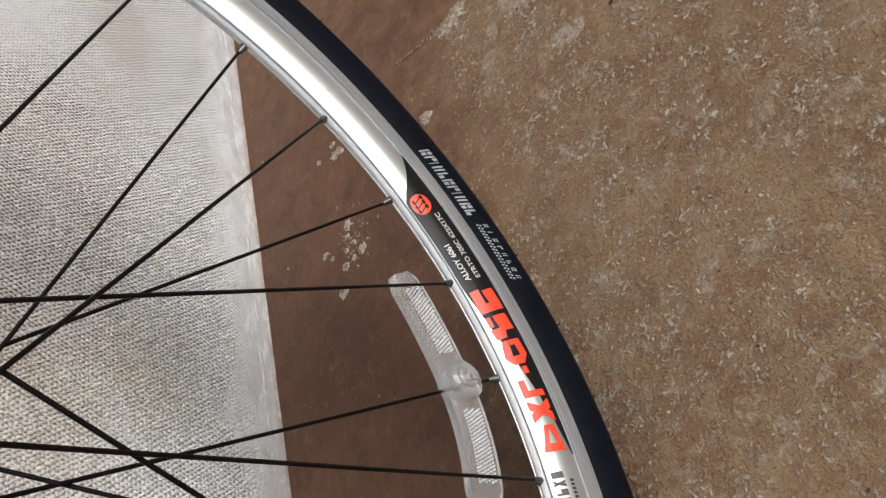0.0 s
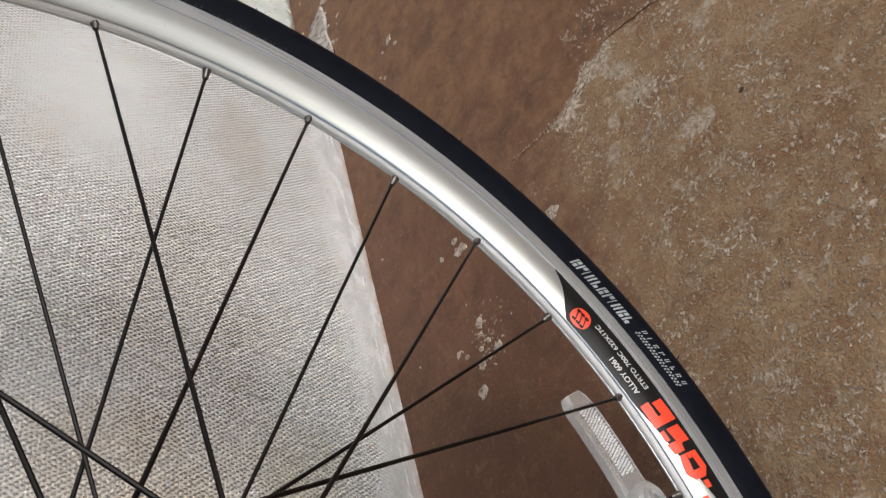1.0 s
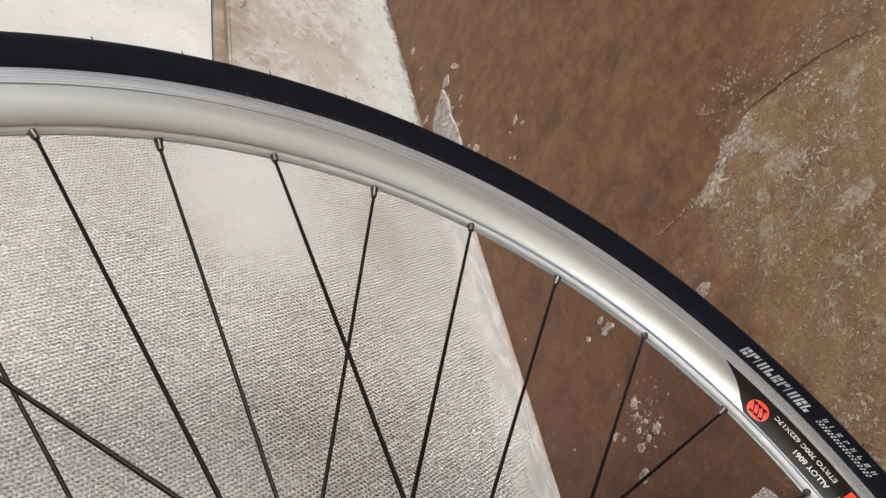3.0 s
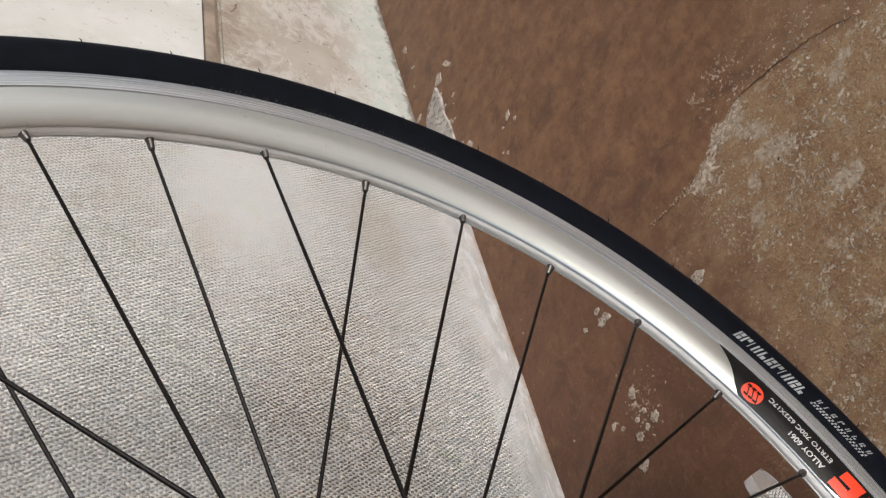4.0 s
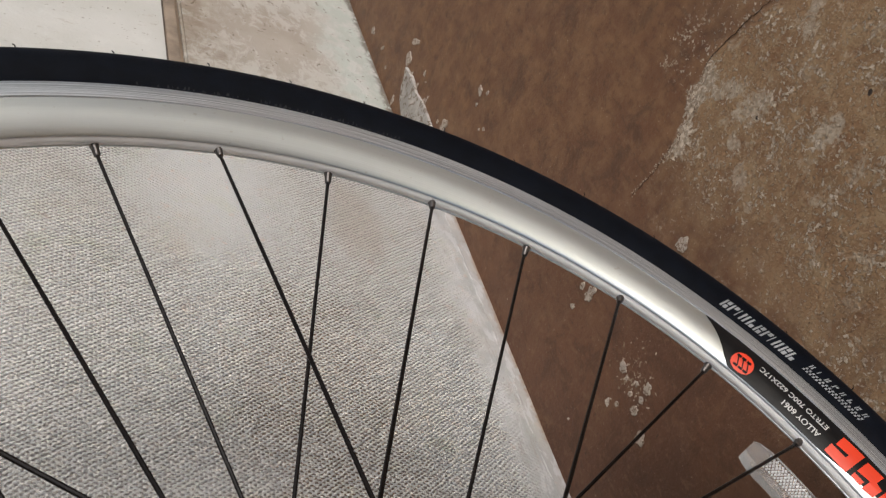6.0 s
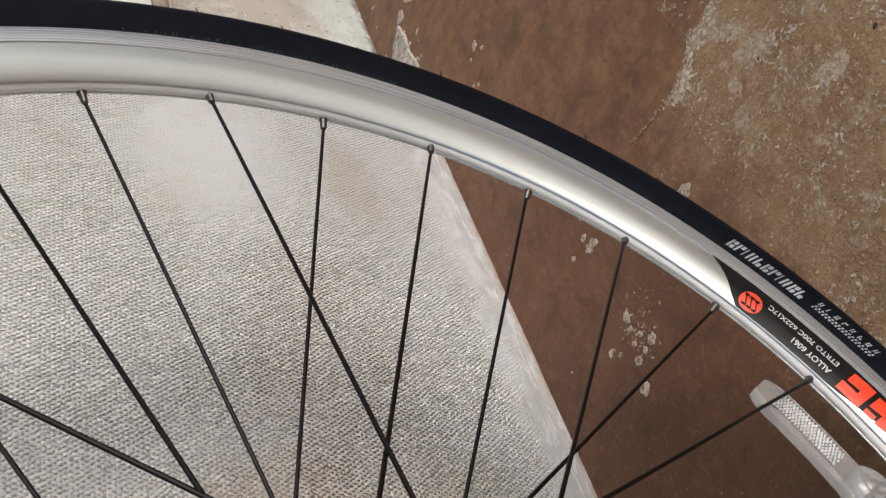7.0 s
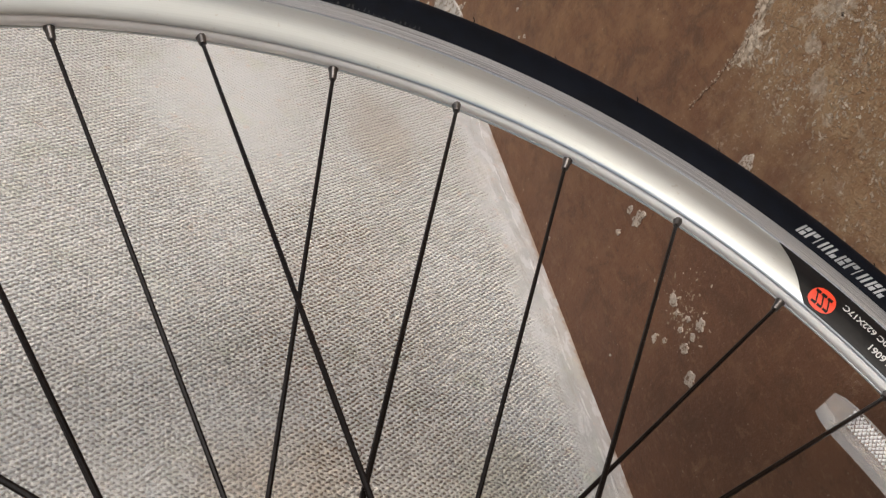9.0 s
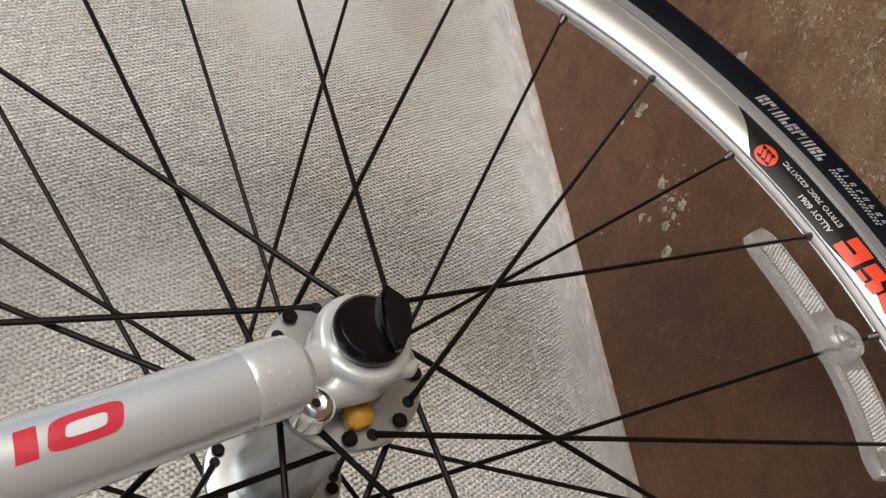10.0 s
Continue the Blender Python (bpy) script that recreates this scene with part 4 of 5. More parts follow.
def build_rim():
    bm = bmesh.new()
    edge = [(0.0046, 0.2895), (0.0047, 0.28945), (0.0048, 0.2892), (0.0050, 0.2891)]
    # the rim's middle lies 2.2 mm towards the outer side of the hub's middle
    prof = [(0.0044 - z, r) for z, r in (edge + BODY)[::-1]] + edge + BODY
    add_lathe(bm, prof, 288)
    rim = wpart("rim", bm, MAT_RIM, None, "silver anodised aluminium rim")
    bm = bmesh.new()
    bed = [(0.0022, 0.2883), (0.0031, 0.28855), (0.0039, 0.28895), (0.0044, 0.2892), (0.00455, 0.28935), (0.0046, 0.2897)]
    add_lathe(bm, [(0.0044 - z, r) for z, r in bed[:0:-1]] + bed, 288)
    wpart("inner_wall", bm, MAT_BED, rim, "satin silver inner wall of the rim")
    for sgn in (1, -1):
        bm = bmesh.new()
        add_lathe(bm, [(0.0022 + sgn * (z - 0.0022), r) for z, r in ((0.0118, 0.3080), (0.0117, 0.3083), (0.01245, 0.3086), (0.0123, 0.3186), (0.0121, 0.3197), (0.0108, 0.3201), (0.0098, 0.3193), (0.0096, 0.311))], 288)
        wpart("brake_track", bm, MAT_TRACK, rim, "machined aluminium brake track")

    def film(name, pts_fn, a0, a1, n, mat, lift, label):
        """A film on the rim between two bounds of s that change with the angle."""
        bm = bmesh.new()
        cols = []
        for i in range(n + 1):
            a = a0 + (a1 - a0) * i / n
            lo, hi = pts_fn(a)
            col = []
            for j in range(17):
                z, r = rim_at(lo + (hi - lo) * j / 16, lift)
                col.append(bm.verts.new(pol(r, a, z)))
            cols.append(col)
        for c0, c1 in zip(cols, cols[1:]):
            for j in range(16):
                bm.faces.new((c0[j], c1[j], c1[j + 1], c0[j + 1]))
        bmesh.ops.recalc_face_normals(bm, faces=bm.faces)
        return wpart(name, bm, mat, rim, label)

    def black(a):
        if a > 32.9:
            f = (a - 32.9) / (37.6 - 32.9)
            return 0.14 + 0.84 * f ** 0.75, 1.0
        if a > 21.6:
            return 0.14, 1.0
        f = (21.6 - a) / (21.6 - 2.6)
        return 0.16 + 0.80 * min(1, f), 1.0
    film("decal", black, 2.6, 37.6, 140, MAT_DECAL, 0.00012, "glossy black film decal")

    def blob(a, s, da, ds, n=24, lift=0.00030, mat=MAT_ORANGE, name="emblem", label="orange-red oval emblem"):
        bm = bmesh.new()
        z, r = rim_at(s, lift)
        c = bm.verts.new(pol(r, a, z))
        rings = [[c] * n]
        for q in (0.25, 0.5, 0.75, 1.0):
            ring = []
            for i in range(n):
                t = 2 * math.pi * i / n
                z, r = rim_at(s + ds * q * math.sin(t), lift)
                ring.append(bm.verts.new(pol(r, a + da * q * math.cos(t), z)))
            rings.append(ring)
        for i in range(n):
            k = (i + 1) % n
            bm.faces.new((c, rings[1][i], rings[1][k]))
            for inner, outer in zip(rings[1:], rings[2:]):
                bm.faces.new((inner[i], outer[i], outer[k], inner[k]))
        bmesh.ops.recalc_face_normals(bm, faces=bm.faces)
        wpart(name, bm, mat, rim, label)

    def quad(bm, corners, lift):
        """A patch on the flank from four (a, s) corners."""
        n = 8
        g = []
        for i in range(n + 1):
            row = []
            for j in range(n + 1):
                u, v = i / n, j / n
                a = (corners[0][0] * (1 - u) + corners[1][0] * u) * (1 - v) + (corners[3][0] * (1 - u) + corners[2][0] * u) * v
                s = (corners[0][1] * (1 - u) + corners[1][1] * u) * (1 - v) + (corners[3][1] * (1 - u) + corners[2][1] * u) * v
                z, r = rim_at(s, lift)
                row.append(bm.verts.new(pol(r, a, z)))
            g.append(row)
        for i in range(n):
            for j in range(n):
                bm.faces.new((g[i][j], g[i + 1][j], g[i + 1][j + 1], g[i][j + 1]))

    def bar(name, quads, mat, label, lift=0.00032):
        bm = bmesh.new()
        for q in quads:
            quad(bm, q, lift)
        bmesh.ops.recalc_face_normals(bm, faces=bm.faces)
        wpart(name, bm, mat, rim, label)

    blob(32.0, 0.50, 1.2, 0.25)
    for da in (-0.58, 0.0, 0.58):
        a = 32.0 + da
        bar("emblem", [[(a - 0.34, 0.36), (a + 0.14, 0.36), (a + 0.14, 0.42), (a - 0.34, 0.42)], [(a - 0.34, 0.42), (a - 0.20, 0.42), (a + 0.20, 0.58), (a + 0.06, 0.58)],
                       [(a - 0.14, 0.58), (a + 0.34, 0.58), (a + 0.34, 0.64), (a - 0.14, 0.64)]], MAT_DECAL, "black stroke", 0.00048)

    def words(body, a_start, a_end, s_mid, s_half, mat):
        """Printed words that read with rising angle, their tops towards the hub."""
        cu = bpy.data.curves.new("words", 'FONT')
        cu.body = body
        cu.offset = 0.017
        tmp = new("words", cu)
        me = bpy.data.meshes.new_from_object(tmp.evaluated_get(bpy.context.evaluated_depsgraph_get()))
        bpy.data.objects.remove(tmp)
        bm = bmesh.new()
        bm.from_mesh(me)
        bpy.data.meshes.remove(me)
        lo = min(v.co.x for v in bm.verts)
        hi = max(v.co.x for v in bm.verts)
        for v in bm.verts:
            a = a_start + (a_end - a_start) * (v.co.x - lo) / (hi - lo)
            s = s_mid + s_half - 2 * s_half * (v.co.y / 0.70)
            z, r = rim_at(s, 0.00045)
            v.co = pol(r, a, z)
        wpart("lettering", bm, mat, rim, "small white print", False)

    words("ETRTO 700C 622X17C", 22.3, 30.4, 0.70, 0.060, MAT_WHITE)
    words("ALLOY 6061", 22.3, 26.8, 0.45, 0.060, MAT_WHITE)

    # large orange brand mark: plain shapes, each given by quads in a unit box (along the rim, across it)
    def box(u0, u1, v0, v1, lean=0.0):
        return [(u0, v0), (u1, v0 + lean), (u1, v1 + lean), (u0, v1)]
    notched = [box(0.0, 0.36, 0.0, 1.0), box(0.36, 1.0, 0.0, 0.40), box(0.36, 0.90, 0.54, 1.0, -0.04)]
    stepped = [[(0.0, 0.10), (0.46, 0.0), (0.46, 0.62), (0.0, 0.52)], [(0.30, 0.44), (1.0, 0.36), (1.0, 0.94), (0.30, 1.0)], box(0.56, 1.0, 0.04, 0.26)]
    wedge = [[(0.0, 0.30), (0.34, 0.0), (0.34, 1.0), (0.0, 0.70)], [(0.34, 0.0), (1.0, 0.22), (1.0, 0.46), (0.34, 0.36)], [(0.34, 0.66), (1.0, 0.62), (1.0, 0.94), (0.34, 1.0)], [(0.78, 0.46), (1.0, 0.46), (1.0, 0.62), (0.78, 0.62)]]
    dash = [box(0.0, 1.0, 0.38, 0.66)]
    hook = [box(0.0, 0.36, 0.0, 1.0), box(0.36, 1.0, 0.0, 0.30)]
    cross = [[(0.0, 0.0), (0.40, 0.0), (1.0, 1.0), (0.60, 1.0)], [(0.60, 0.0), (1.0, 0.0), (0.40, 1.0), (0.0, 1.0)]]
    sail = [[(0.0, 0.0), (0.30, 0.16), (0.30, 0.92), (0.0, 1.0)], [(0.30, 0.70), (1.0, 0.52), (1.0, 0.80), (0.30, 0.92)], [(0.30, 0.16), (1.0, 0.38), (1.0, 0.56), (0.30, 0.36)]]
    for a, wide, lo, hi, shape in ((3.0, 2.7, 0.26, 0.78, sail), (6.0, 2.4, 0.28, 0.80, cross), (8.7, 1.9, 0.28, 0.80, hook), (11.2, 0.8, 0.34, 0.80, dash),
                                   (12.3, 2.7, 0.24, 0.82, wedge), (15.3, 2.6, 0.22, 0.82, stepped), (18.4, 2.7, 0.20, 0.84, notched)):
        bar("lettering", [[(a + u * wide, lo + 0.08 + (hi - lo - 0.02) * v) for u, v in q] for q in shape], MAT_ORANGE, "orange-red print")

    def strokes(a, w, lo, hi, k):
        if k == 0:
            return [[(a, lo), (a + w, lo), (a + w, hi), (a, hi)]]
        if k == 1:
            return [[(a, lo), (a + w * .4, lo), (a + w, hi), (a + w * .6, hi)], [(a + w * .6, lo), (a + w, lo), (a + w * .4, hi), (a, hi)]]
        return [[(a, lo), (a + w * .35, lo), (a + w * .35, hi), (a, hi)], [(a + w * .35, hi - .14), (a + w, hi - .14), (a + w, hi), (a + w * .35, hi)]]
    for i in range(5):
        a = 1.0 - i * 0.85
        bar("lettering", strokes(a - 0.62, 0.62, 0.28, 0.56, i % 3), MAT_DARKPRINT, "dark grey print")
    for i in range(9):
        a = 0.2 - i * 0.4
        bar("lettering", [[(a - 0.25, 0.66), (a, 0.66), (a, 0.74), (a - 0.25, 0.74)]], MAT_DARKPRINT, "dark grey print")
    return rim


def build_spokes():
    for k in range(N_SPOKES):
        kind = k % 4
        near = kind in (1, 3)
        a = A_FIRST + k * 11.25
        off = {3: 66.0, 1: -72.0, 0: 82.0, 2: -63.5}[kind]
        zf = 0.0395 if near else -0.0300
        out = kind in (1, 0)
        side = 1 if near else -1
        hole_r = 0.0203 if kind == 3 else 0.0196
        z_in = zf + side * (0.0022 if out else -0.0022)
        hole = pol(hole_r, a + off, z_in)
        zr = 0.0016 if near else -0.0008
        top = pol(0.2829, a, zr + (z_in - zr) * 0.03)
        foot = pol(0.2893, a, zr)
        way = (top - hole).normalized()
        bm = bmesh.new()
        head = pol(hole_r, a + off, zf - side * (0.0028 if out else -0.0028))
        add_tube(bm, [head, pol(hole_r, a + off, zf), hole + way * 0.0016, hole + way * 0.006, top], [0.00110, 0.00110, 0.00104, 0.00090, 0.00086], 8)
        hd = pol(hole_r, a + off, zf - side * (0.0034 if out else -0.0034))
        add_tube(bm, [head, hd], [0.0022, 0.0019], 10)
        spoke = wpart("spoke", bm, MAT_SPOKE, None, "thin black steel spoke")
        bm = bmesh.new()
        d = (top - foot).normalized()
        add_tube(bm, [foot - d * 0.001, foot + d * 0.0006, foot + d * 0.0012, foot + d * 0.0060, foot + d * 0.0066], [0.0023, 0.0023, 0.0019, 0.0016, 0.0012], 10)
        wpart("nipple", bm, MAT_NIPPLE, spoke, "small nickel-plated nipple")


def build_hub():
    bm = bmesh.new()
    add_lathe(bm, [(-0.046, 0.0), (-0.046, 0.0085), (-0.040, 0.009), (-0.034, 0.012), (-0.0285, 0.0148), (-0.020, 0.0140), (0.0, 0.0136), (0.020, 0.0140), (0.037, 0.0150), (0.0425, 0.012), (0.046, 0.009), (0.049, 0.0085), (0.049, 0.0)], 48)
    hub = wpart("hub", bm, MAT_HUB, None, "cast aluminium hub with pierced flanges")
    for zf in (0.0395, -0.0300):
        bm = bmesh.new()
        add_lathe(bm, [(zf - 0.0016, 0.010), (zf - 0.0018, 0.0208), (zf - 0.0012, 0.0226), (zf, 0.0230), (zf + 0.0012, 0.0226), (zf + 0.0018, 0.0208), (zf + 0.0016, 0.010)], 64)
        wpart("flange", bm, MAT_HUB, hub, "")
    for k in range(N_SPOKES):
        kind = k % 4
        zf, off, r = {3: (0.0395, 66.0, 0.0203), 1: (0.0395, -72.0, 0.0196), 0: (-0.0300, 82.0, 0.0196), 2: (-0.0300, -63.5, 0.0196)}[kind]
        c = pol(r, A_FIRST + k * 11.25 + off, zf)
        bm = bmesh.new()
        add_tube(bm, [c + Vector((0, 0, -0.00205)), c + Vector((0, 0, 0.00205))], [0.0017, 0.0017], 14)
        wpart("spoke_hole", bm, MAT_DECAL, hub, "")
    bm = bmesh.new()
    add_tube(bm, [(0, 0, -0.068), (0, 0, 0.062)], [0.0045, 0.0045], 16)
    wpart("axle", bm, MAT_CHROME, hub)
    # black end cap with a raised cam block over part of its face
    bm = bmesh.new()
    add_lathe(bm, [(0.0590, 0.0), (0.0590, 0.0088), (0.0598, 0.0095), (0.0628, 0.0098), (0.0641, 0.0094), (0.0647, 0.0084), (0.0644, 0.0070), (0.0641, 0.0)], 48)
    cap = wpart("axle_nut", bm, MAT_BLACKCAP, None, "glossy black quick-release nut")
    outline = [(2.4, 8.6), (3.2, 10.4), (4.6, 11.4), (6.0, 10.2), (8.2, 8.6), (9.9, 6.6), (10.2, 2.8), (9.6, -2.2), (6.8, -6.8), (4.6, -7.8), (2.9, -4.2), (2.0, 0.6), (1.9, 5.0)]
    bm = bmesh.new()
    low = [bm.verts.new((x * 0.001, y * 0.001, 0.0610)) for x, y in outline]
    top = [bm.verts.new((x * 0.00098, y * 0.00098, 0.0680 - 0.00010 * abs(y - 6))) for x, y in outline]
    n = len(outline)
    for i in range(n):
        bm.faces.new((low[i], low[(i + 1) % n], top[(i + 1) % n], top[i]))
    bm.faces.new(top)
    bm.faces.new(low[::-1])
    bmesh.ops.recalc_face_normals(bm, faces=bm.faces)
    bmesh.ops.bevel(bm, geom=[e for e in bm.edges if all(v in top for v in e.verts)], offset=0.0009, segments=2, affect='EDGES')
    wpart("cam_block", bm, MAT_BLACKCAP, cap, "", True)
    bm = bmesh.new()
    add_lathe(bm, [(-0.0595, 0.0), (-0.0595, 0.0095), (-0.070, 0.0085), (-0.071, 0.0)], 32)
    wpart("axle_nut", bm, MAT_BLACKCAP, None, "glossy black quick-release nut")


def build_reflector():
    """A curved clear bar across one spoke, with a round clamp in its middle."""
    bm = bmesh.new()
    zc, hw = -0.0035, 0.0115
    n = 40
    rings = []
    for i in range(n + 1):
        a = -2.2 + (26.0 + 2.2) * i / n
        e = min(1.0, min(i, n - i) / 3.0)
        w = hw * (0.62 + 0.38 * math.sqrt(e))
        rc = 0.2600 - 0.008 * ((a - 12) / 14) ** 2 * (1 if a < 12 else 0.0)
        ring = []
        for dr, dz in ((-w, -0.0016), (-w * 0.92, 0.0018), (-w * 0.66, 0.0028), (w * 0.66, 0.0028), (w * 0.92, 0.0018), (w, -0.0016), (w * 0.8, -0.003), (-w * 0.8, -0.003)):
            ring.append(bm.verts.new(pol(rc + dr, a, zc + dz)))
        rings.append(ring)
    for r0, r1 in zip(rings, rings[1:]):
        for j in range(8):
            bm.faces.new((r0[j], r1[j], r1[(j + 1) % 8], r0[(j + 1) % 8]))
    bm.faces.new(rings[0])
    bm.faces.new(rings[-1][::-1])
    bmesh.ops.recalc_face_normals(bm, faces=bm.faces)
    refl = wpart("reflector", bm, MAT_CLEAR, None, "clear plastic spoke reflector bar", False)
    bm = bmesh.new()
    c = pol(0.2615, 11.9, 0)
    prof = [(-0.0085, 0.0), (-0.0085, 0.0098), (0.001, 0.0104), (0.0032, 0.0100), (0.0046, 0.0080), (0.0042, 0.0056), (0.0050, 0.0046), (0.0046, 0.0030), (0.0030, 0.0022), (0.0030, 0.0)]
    add_lathe(bm, prof, 36)
    bm.transform(Matrix.Translation(c))
    wpart("clamp", bm, MAT_CLEAR, refl, "round clear clamp")
    # prism blocks in two windows
    rng = random.Random(12)
    bm = bmesh.new()
    for lo, hi in ((0.2, 8.6), (15.4, 24.2)):
        for i in range(int((hi - lo) / 0.40)):
            for j in range(6):
                tilt = rng.uniform(-0.0006, 0.0006)
                a = lo + 0.40 * i + (0.20 if j % 2 else 0.0)
                rc = 0.2600 - (0.008 * ((a - 12) / 14) ** 2 if a < 12 else 0) + (j - 2.5) * 0.0021
                vs = [bm.verts.new(pol(rc + dr, a + da, zc + 0.0029)) for dr, da in ((-0.0011, 0.17), (0.0, 0.0), (0.0011, 0.17), (0.0, 0.34))]
                tip = bm.verts.new(pol(rc + tilt, a + 0.17 + rng.uniform(-0.07, 0.07), zc + 0.0042))
                for q in range(4):
                    bm.faces.new((vs[q], vs[(q + 1) % 4], tip))
    bmesh.ops.recalc_face_normals(bm, faces=bm.faces)
    ob = wpart("prism_pattern", bm, MAT_PRISM, refl, "raised prism pattern", False)
    tagged(ob, kind="stuff")


def blended(bm, voxel, rounds):
    """Fuses the overlapping solids of a mesh into one smooth casting."""
    me = bpy.data.meshes.new("casting")
    bm.to_mesh(me)
    bm.free()
    tmp = new("casting", me)
    fuse = tmp.modifiers.new("fuse", 'REMESH')
    fuse.mode = 'VOXEL'
    fuse.voxel_size = voxel
    soften = tmp.modifiers.new("soften", 'SMOOTH')
    soften.factor = 0.5
    soften.iterations = rounds
    bpy.context.view_layer.update()
    out = bpy.data.meshes.new_from_object(tmp.evaluated_get(bpy.context.evaluated_depsgraph_get()))
    bpy.data.objects.remove(tmp)
    bpy.data.meshes.remove(me)
    bm = bmesh.new()
    bm.from_mesh(out)
    bpy.data.meshes.remove(out)
    return bm


LEG_LOW, LEG_WAY = Vector((-0.0200, -0.0122, 0.0600)), Vector((-0.912, -0.404, 0.030)).normalized()


def build_fork():
    fork = None
    for side in (1, -1):
        def fl(v):
            return Vector((v.x, v.y, v.z * side))
        bm = bmesh.new()
        dist = [0.0085, 0.0095, 0.012, 0.05, 0.15, 0.30, 0.372]
        rad = [0.0084, 0.0094, 0.0095, 0.0096, 0.0106, 0.0124, 0.0135]
        add_tube(bm, [fl(LEG_LOW + LEG_WAY * d) for d in dist], rad, 28)
        leg = wpart("fork_leg", bm, MAT_FORK, None, "silver painted fork leg")
        if fork is None:
            fork = leg
        # collar, neck and boss, cast as one
        bm = bmesh.new()
        add_tube(bm, [fl(LEG_LOW + LEG_WAY * d) for d in (0.0140, 0.0120, 0.0080, 0.0040, 0.0, -0.0022)], [0.0095, 0.0098, 0.0098, 0.0097, 0.0093, 0.0074], 28)
        add_tube(bm, [fl(Vector(p)) for p in ((-0.0235, -0.0140, 0.0575), (-0.0165, -0.0095, 0.0545), (-0.0100, -0.0055, 0.0535), (0.0, 0.0, 0.0540))], [0.0080, 0.0058, 0.0062, 0.0080], 20)
        add_lathe(bm, [(side * z, r) for z, r in ((0.0480, 0.0), (0.0480, 0.0118), (0.0490, 0.0128), (0.0560, 0.0133), (0.0585, 0.0130), (0.0597, 0.0119), (0.0598, 0.0))], 48)
        add_tube(bm, [(-0.0150, -0.0130, side * 0.0515), (-0.0075, -0.0118, side * 0.0515), (0.0020, -0.0090, side * 0.0515), (0.0070, -0.0050, side * 0.0515)], [0.0036, 0.0050, 0.0050, 0.0040], 16)
        add_tube(bm, [(0.004, -0.0060, side * 0.0565), (0.0090, -0.0075, side * 0.0562), (0.0122, -0.0070, side * 0.0560), (0.0136, -0.0052, side * 0.0556), (0.0138, -0.0042, side * 0.0550)], [0.0034, 0.0027, 0.0022, 0.0019, 0.0010], 12)
        bm = blended(bm, 0.0005, 6)
        wpart("fork_end", bm, MAT_DROPOUT, leg, "pale silver cast fork end with a round boss")
    # mudguard eyelet with its bolt, and an amber plug
    bm = bmesh.new()
    add_lathe(bm, [(-0.003, 0.0026), (-0.003, 0.0050), (0.003, 0.0050), (0.003, 0.0026)], 24, closed=True)
    bm.transform(Matrix.Translation((-0.0140, -0.0190, 0.0545)))
    wpart("eyelet", bm, MAT_DROPOUT, fork, "pale silver eyelet")
    bm = bmesh.new()
    add_lathe(bm, [(-0.003, 0.0), (-0.003, 0.0046), (0.0022, 0.0047), (0.0040, 0.0042), (0.0052, 0.0034), (0.0056, 0.0026), (0.0046, 0.0024), (0.0040, 0.0)], 24)
    bm.transform(Matrix.Translation((-0.0146, -0.0198, 0.0560)))
    bolt = wpart("bolt", bm, MAT_CHROME, fork, "chromed round-headed bolt")
    bm = bmesh.new()
    add_lathe(bm, [(0.0030, 0.0), (0.0030, 0.0021), (0.0043, 0.0021), (0.0043, 0.0)], 6)
    bm.transform(Matrix.Translation((-0.0146, -0.0198, 0.0560)))
    wpart("socket", bm, MAT_DECAL, bolt, "dark hexagonal socket", False)
    bm = bmesh.new()
    add_box(bm, -0.0034, 0.0034, -0.0032, 0.0032, -0.0050, 0.0010, 0.0009)
    bm.transform(Matrix.Translation((0.0018, -0.0148, 0.0458)) @ Matrix.Rotation(radians(20), 4, 'Z'))
    wpart("plug", bm, MAT_YELLOW, fork, "amber plastic plug")
    # crown across the two legs, out of sight above the tyre
    c1 = LEG_LOW + LEG_WAY * 0.372
    bm = bmesh.new()
    add_tube(bm, [(c1.x, c1.y, c1.z + 0.014), (c1.x - 0.010, c1.y - 0.004, 0.03), (c1.x - 0.012, c1.y - 0.005, 0), (c1.x - 0.010, c1.y - 0.004, -0.03), (c1.x, c1.y, -c1.z - 0.014)], [0.013, 0.018, 0.020, 0.018, 0.013], 20)
    wpart("fork_crown", bm, MAT_FORK, None, "silver fork crown")
    # lettering on the outer leg: a ring shape and a bar, wrapped on the tube
    side = LEG_WAY.cross(Vector((0, 0, 1))).normalized()
    front = side.cross(LEG_WAY).normalized()
    if front.z < 0:
        front = -front

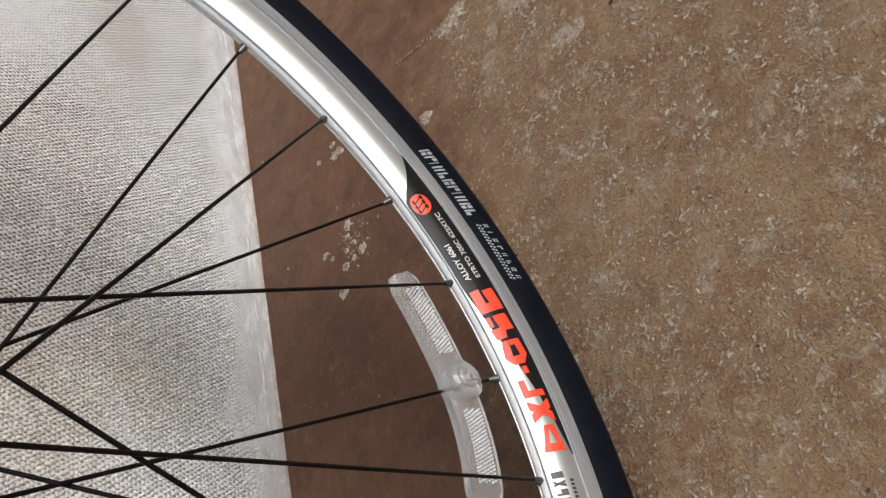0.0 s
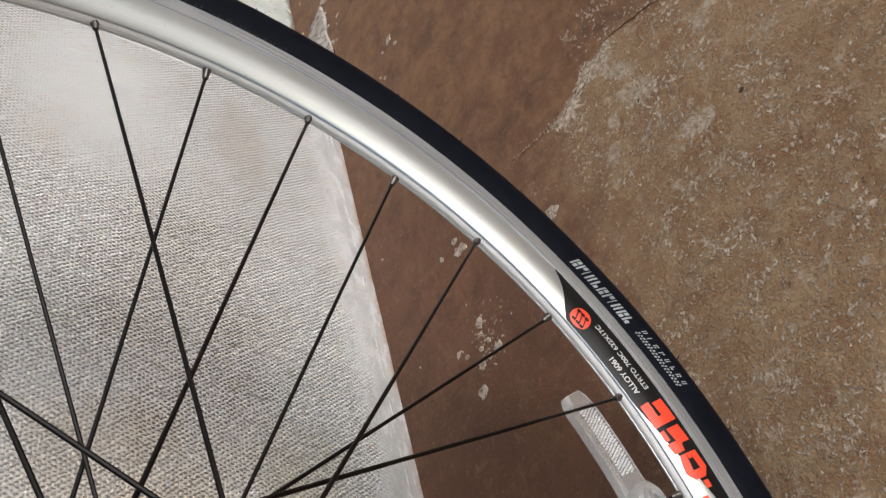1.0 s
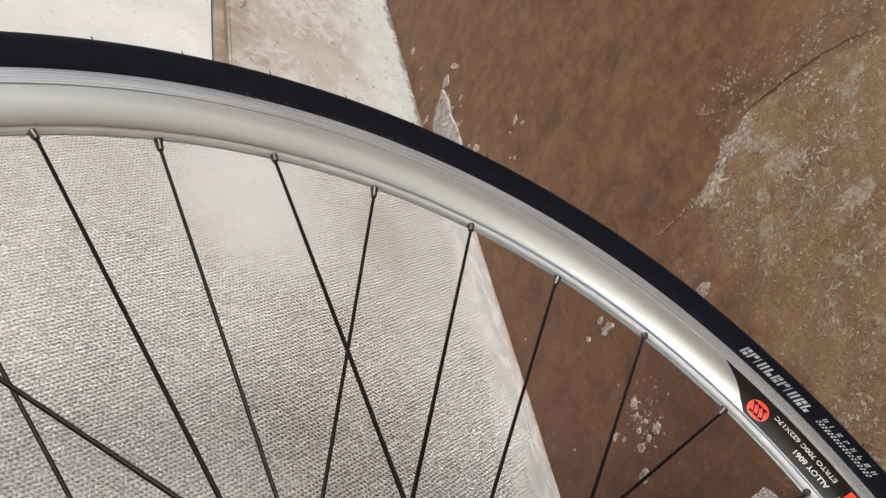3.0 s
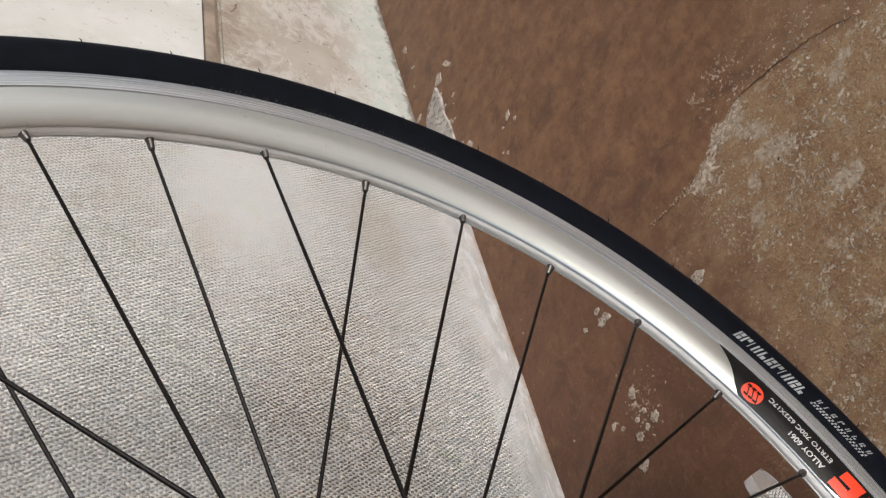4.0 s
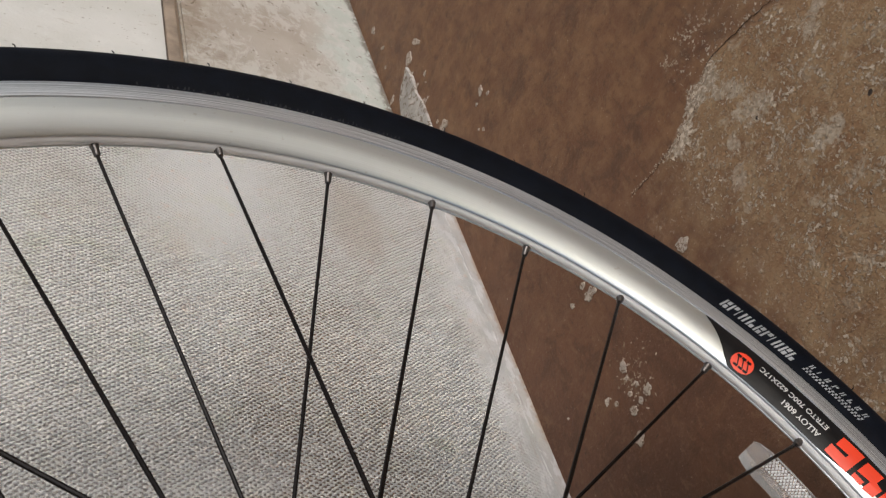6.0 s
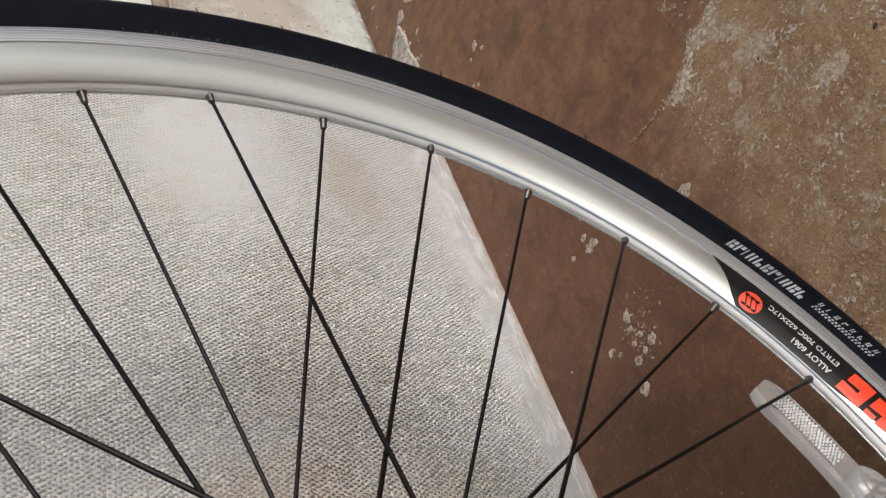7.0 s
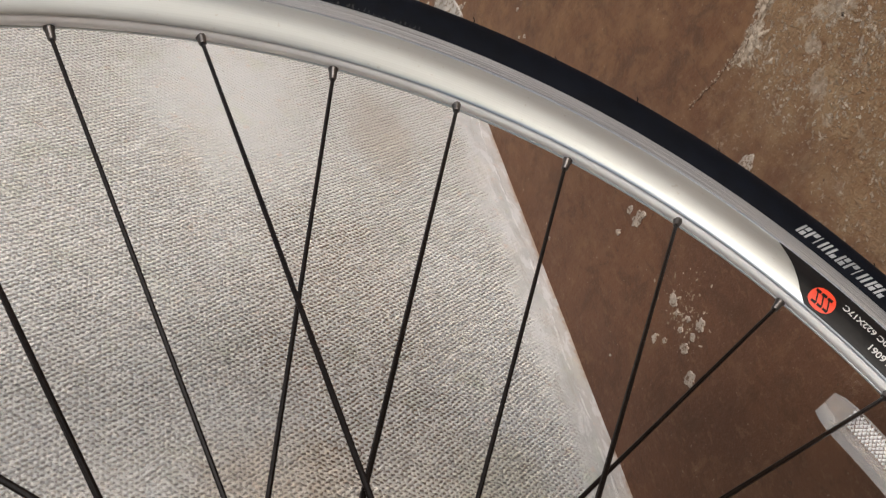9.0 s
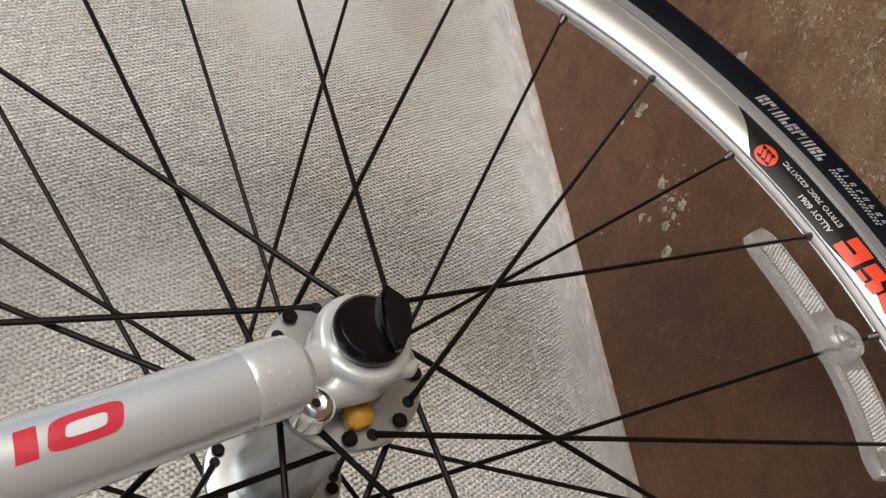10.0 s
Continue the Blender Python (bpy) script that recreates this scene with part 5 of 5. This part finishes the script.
    def wrap(bm, outline, lift):
        n = 8
        g = []
        for i in range(n + 1):
            row = []
            for j in range(n + 1):
                u, v = i / n, j / n
                d = (outline[0][0] * (1 - u) + outline[1][0] * u) * (1 - v) + (outline[3][0] * (1 - u) + outline[2][0] * u) * v
                q = (outline[0][1] * (1 - u) + outline[1][1] * u) * (1 - v) + (outline[3][1] * (1 - u) + outline[2][1] * u) * v
                r = 0.00955 + 0.0001 * d / 0.05 + lift
                row.append(bm.verts.new(LEG_LOW + LEG_WAY * d + (side * math.sin(radians(q)) + front * math.cos(radians(q))) * r))
            g.append(row)
        for i in range(n):
            for j in range(n):
                bm.faces.new((g[i][j], g[i + 1][j], g[i + 1][j + 1], g[i][j + 1]))
    def ring(bm, d0, q0, dd, dq, inner, lift, lean):
        """A rounded block on the tube, with an inner bound as a share of its size (0: filled)."""
        n = 48
        rows = []
        for f in ((inner, 1.0) if inner else (0.02, 0.5, 1.0)):
            row = []
            for i in range(n):
                t = 2 * math.pi * i / n
                c, k = math.cos(t), math.sin(t)
                g = (abs(c) ** 4.5 + abs(k) ** 4.5) ** (-1 / 4.5)
                fq = f * (0.78 if inner and f == inner else 1.0)
                d, q = d0 + dd * f * g * c + lean * dq * fq * g * k, q0 + dq * fq * g * k
                row.append(bm.verts.new(LEG_LOW + LEG_WAY * d + (side * math.sin(radians(q)) + front * math.cos(radians(q))) * (0.00955 + 0.0001 * d / 0.05 + lift)))
            rows.append(row)
        for r0, r1 in zip(rows, rows[1:]):
            for i in range(n):
                bm.faces.new((r0[i], r0[(i + 1) % n], r1[(i + 1) % n], r1[i]))
        if not inner:
            bm.faces.new(rows[0])
    for shape, mat, lift, label in (("ring", MAT_RED, 0.0001, "red print"), ("core", MAT_PALEPRINT, 0.0001, "pale grey print"), ("bar", MAT_RED, 0.0001, "red print")):
        bm = bmesh.new()
        if shape == "ring":
            ring(bm, 0.0492, -1, 0.0073, 20, 0.56, lift, -0.00006)
        elif shape == "core":
            ring(bm, 0.0492, -1, 0.0040, 8.7, 0, lift, -0.00006)
        else:
            wrap(bm, [(0.0590, -21), (0.0632, -21), (0.0618, 18), (0.0576, 18)], lift)
        bmesh.ops.recalc_face_normals(bm, faces=bm.faces)
        wpart("lettering", bm, mat, fork, label)


build_tyre()
build_rim()
build_spokes()
build_hub()
build_reflector()
build_fork()
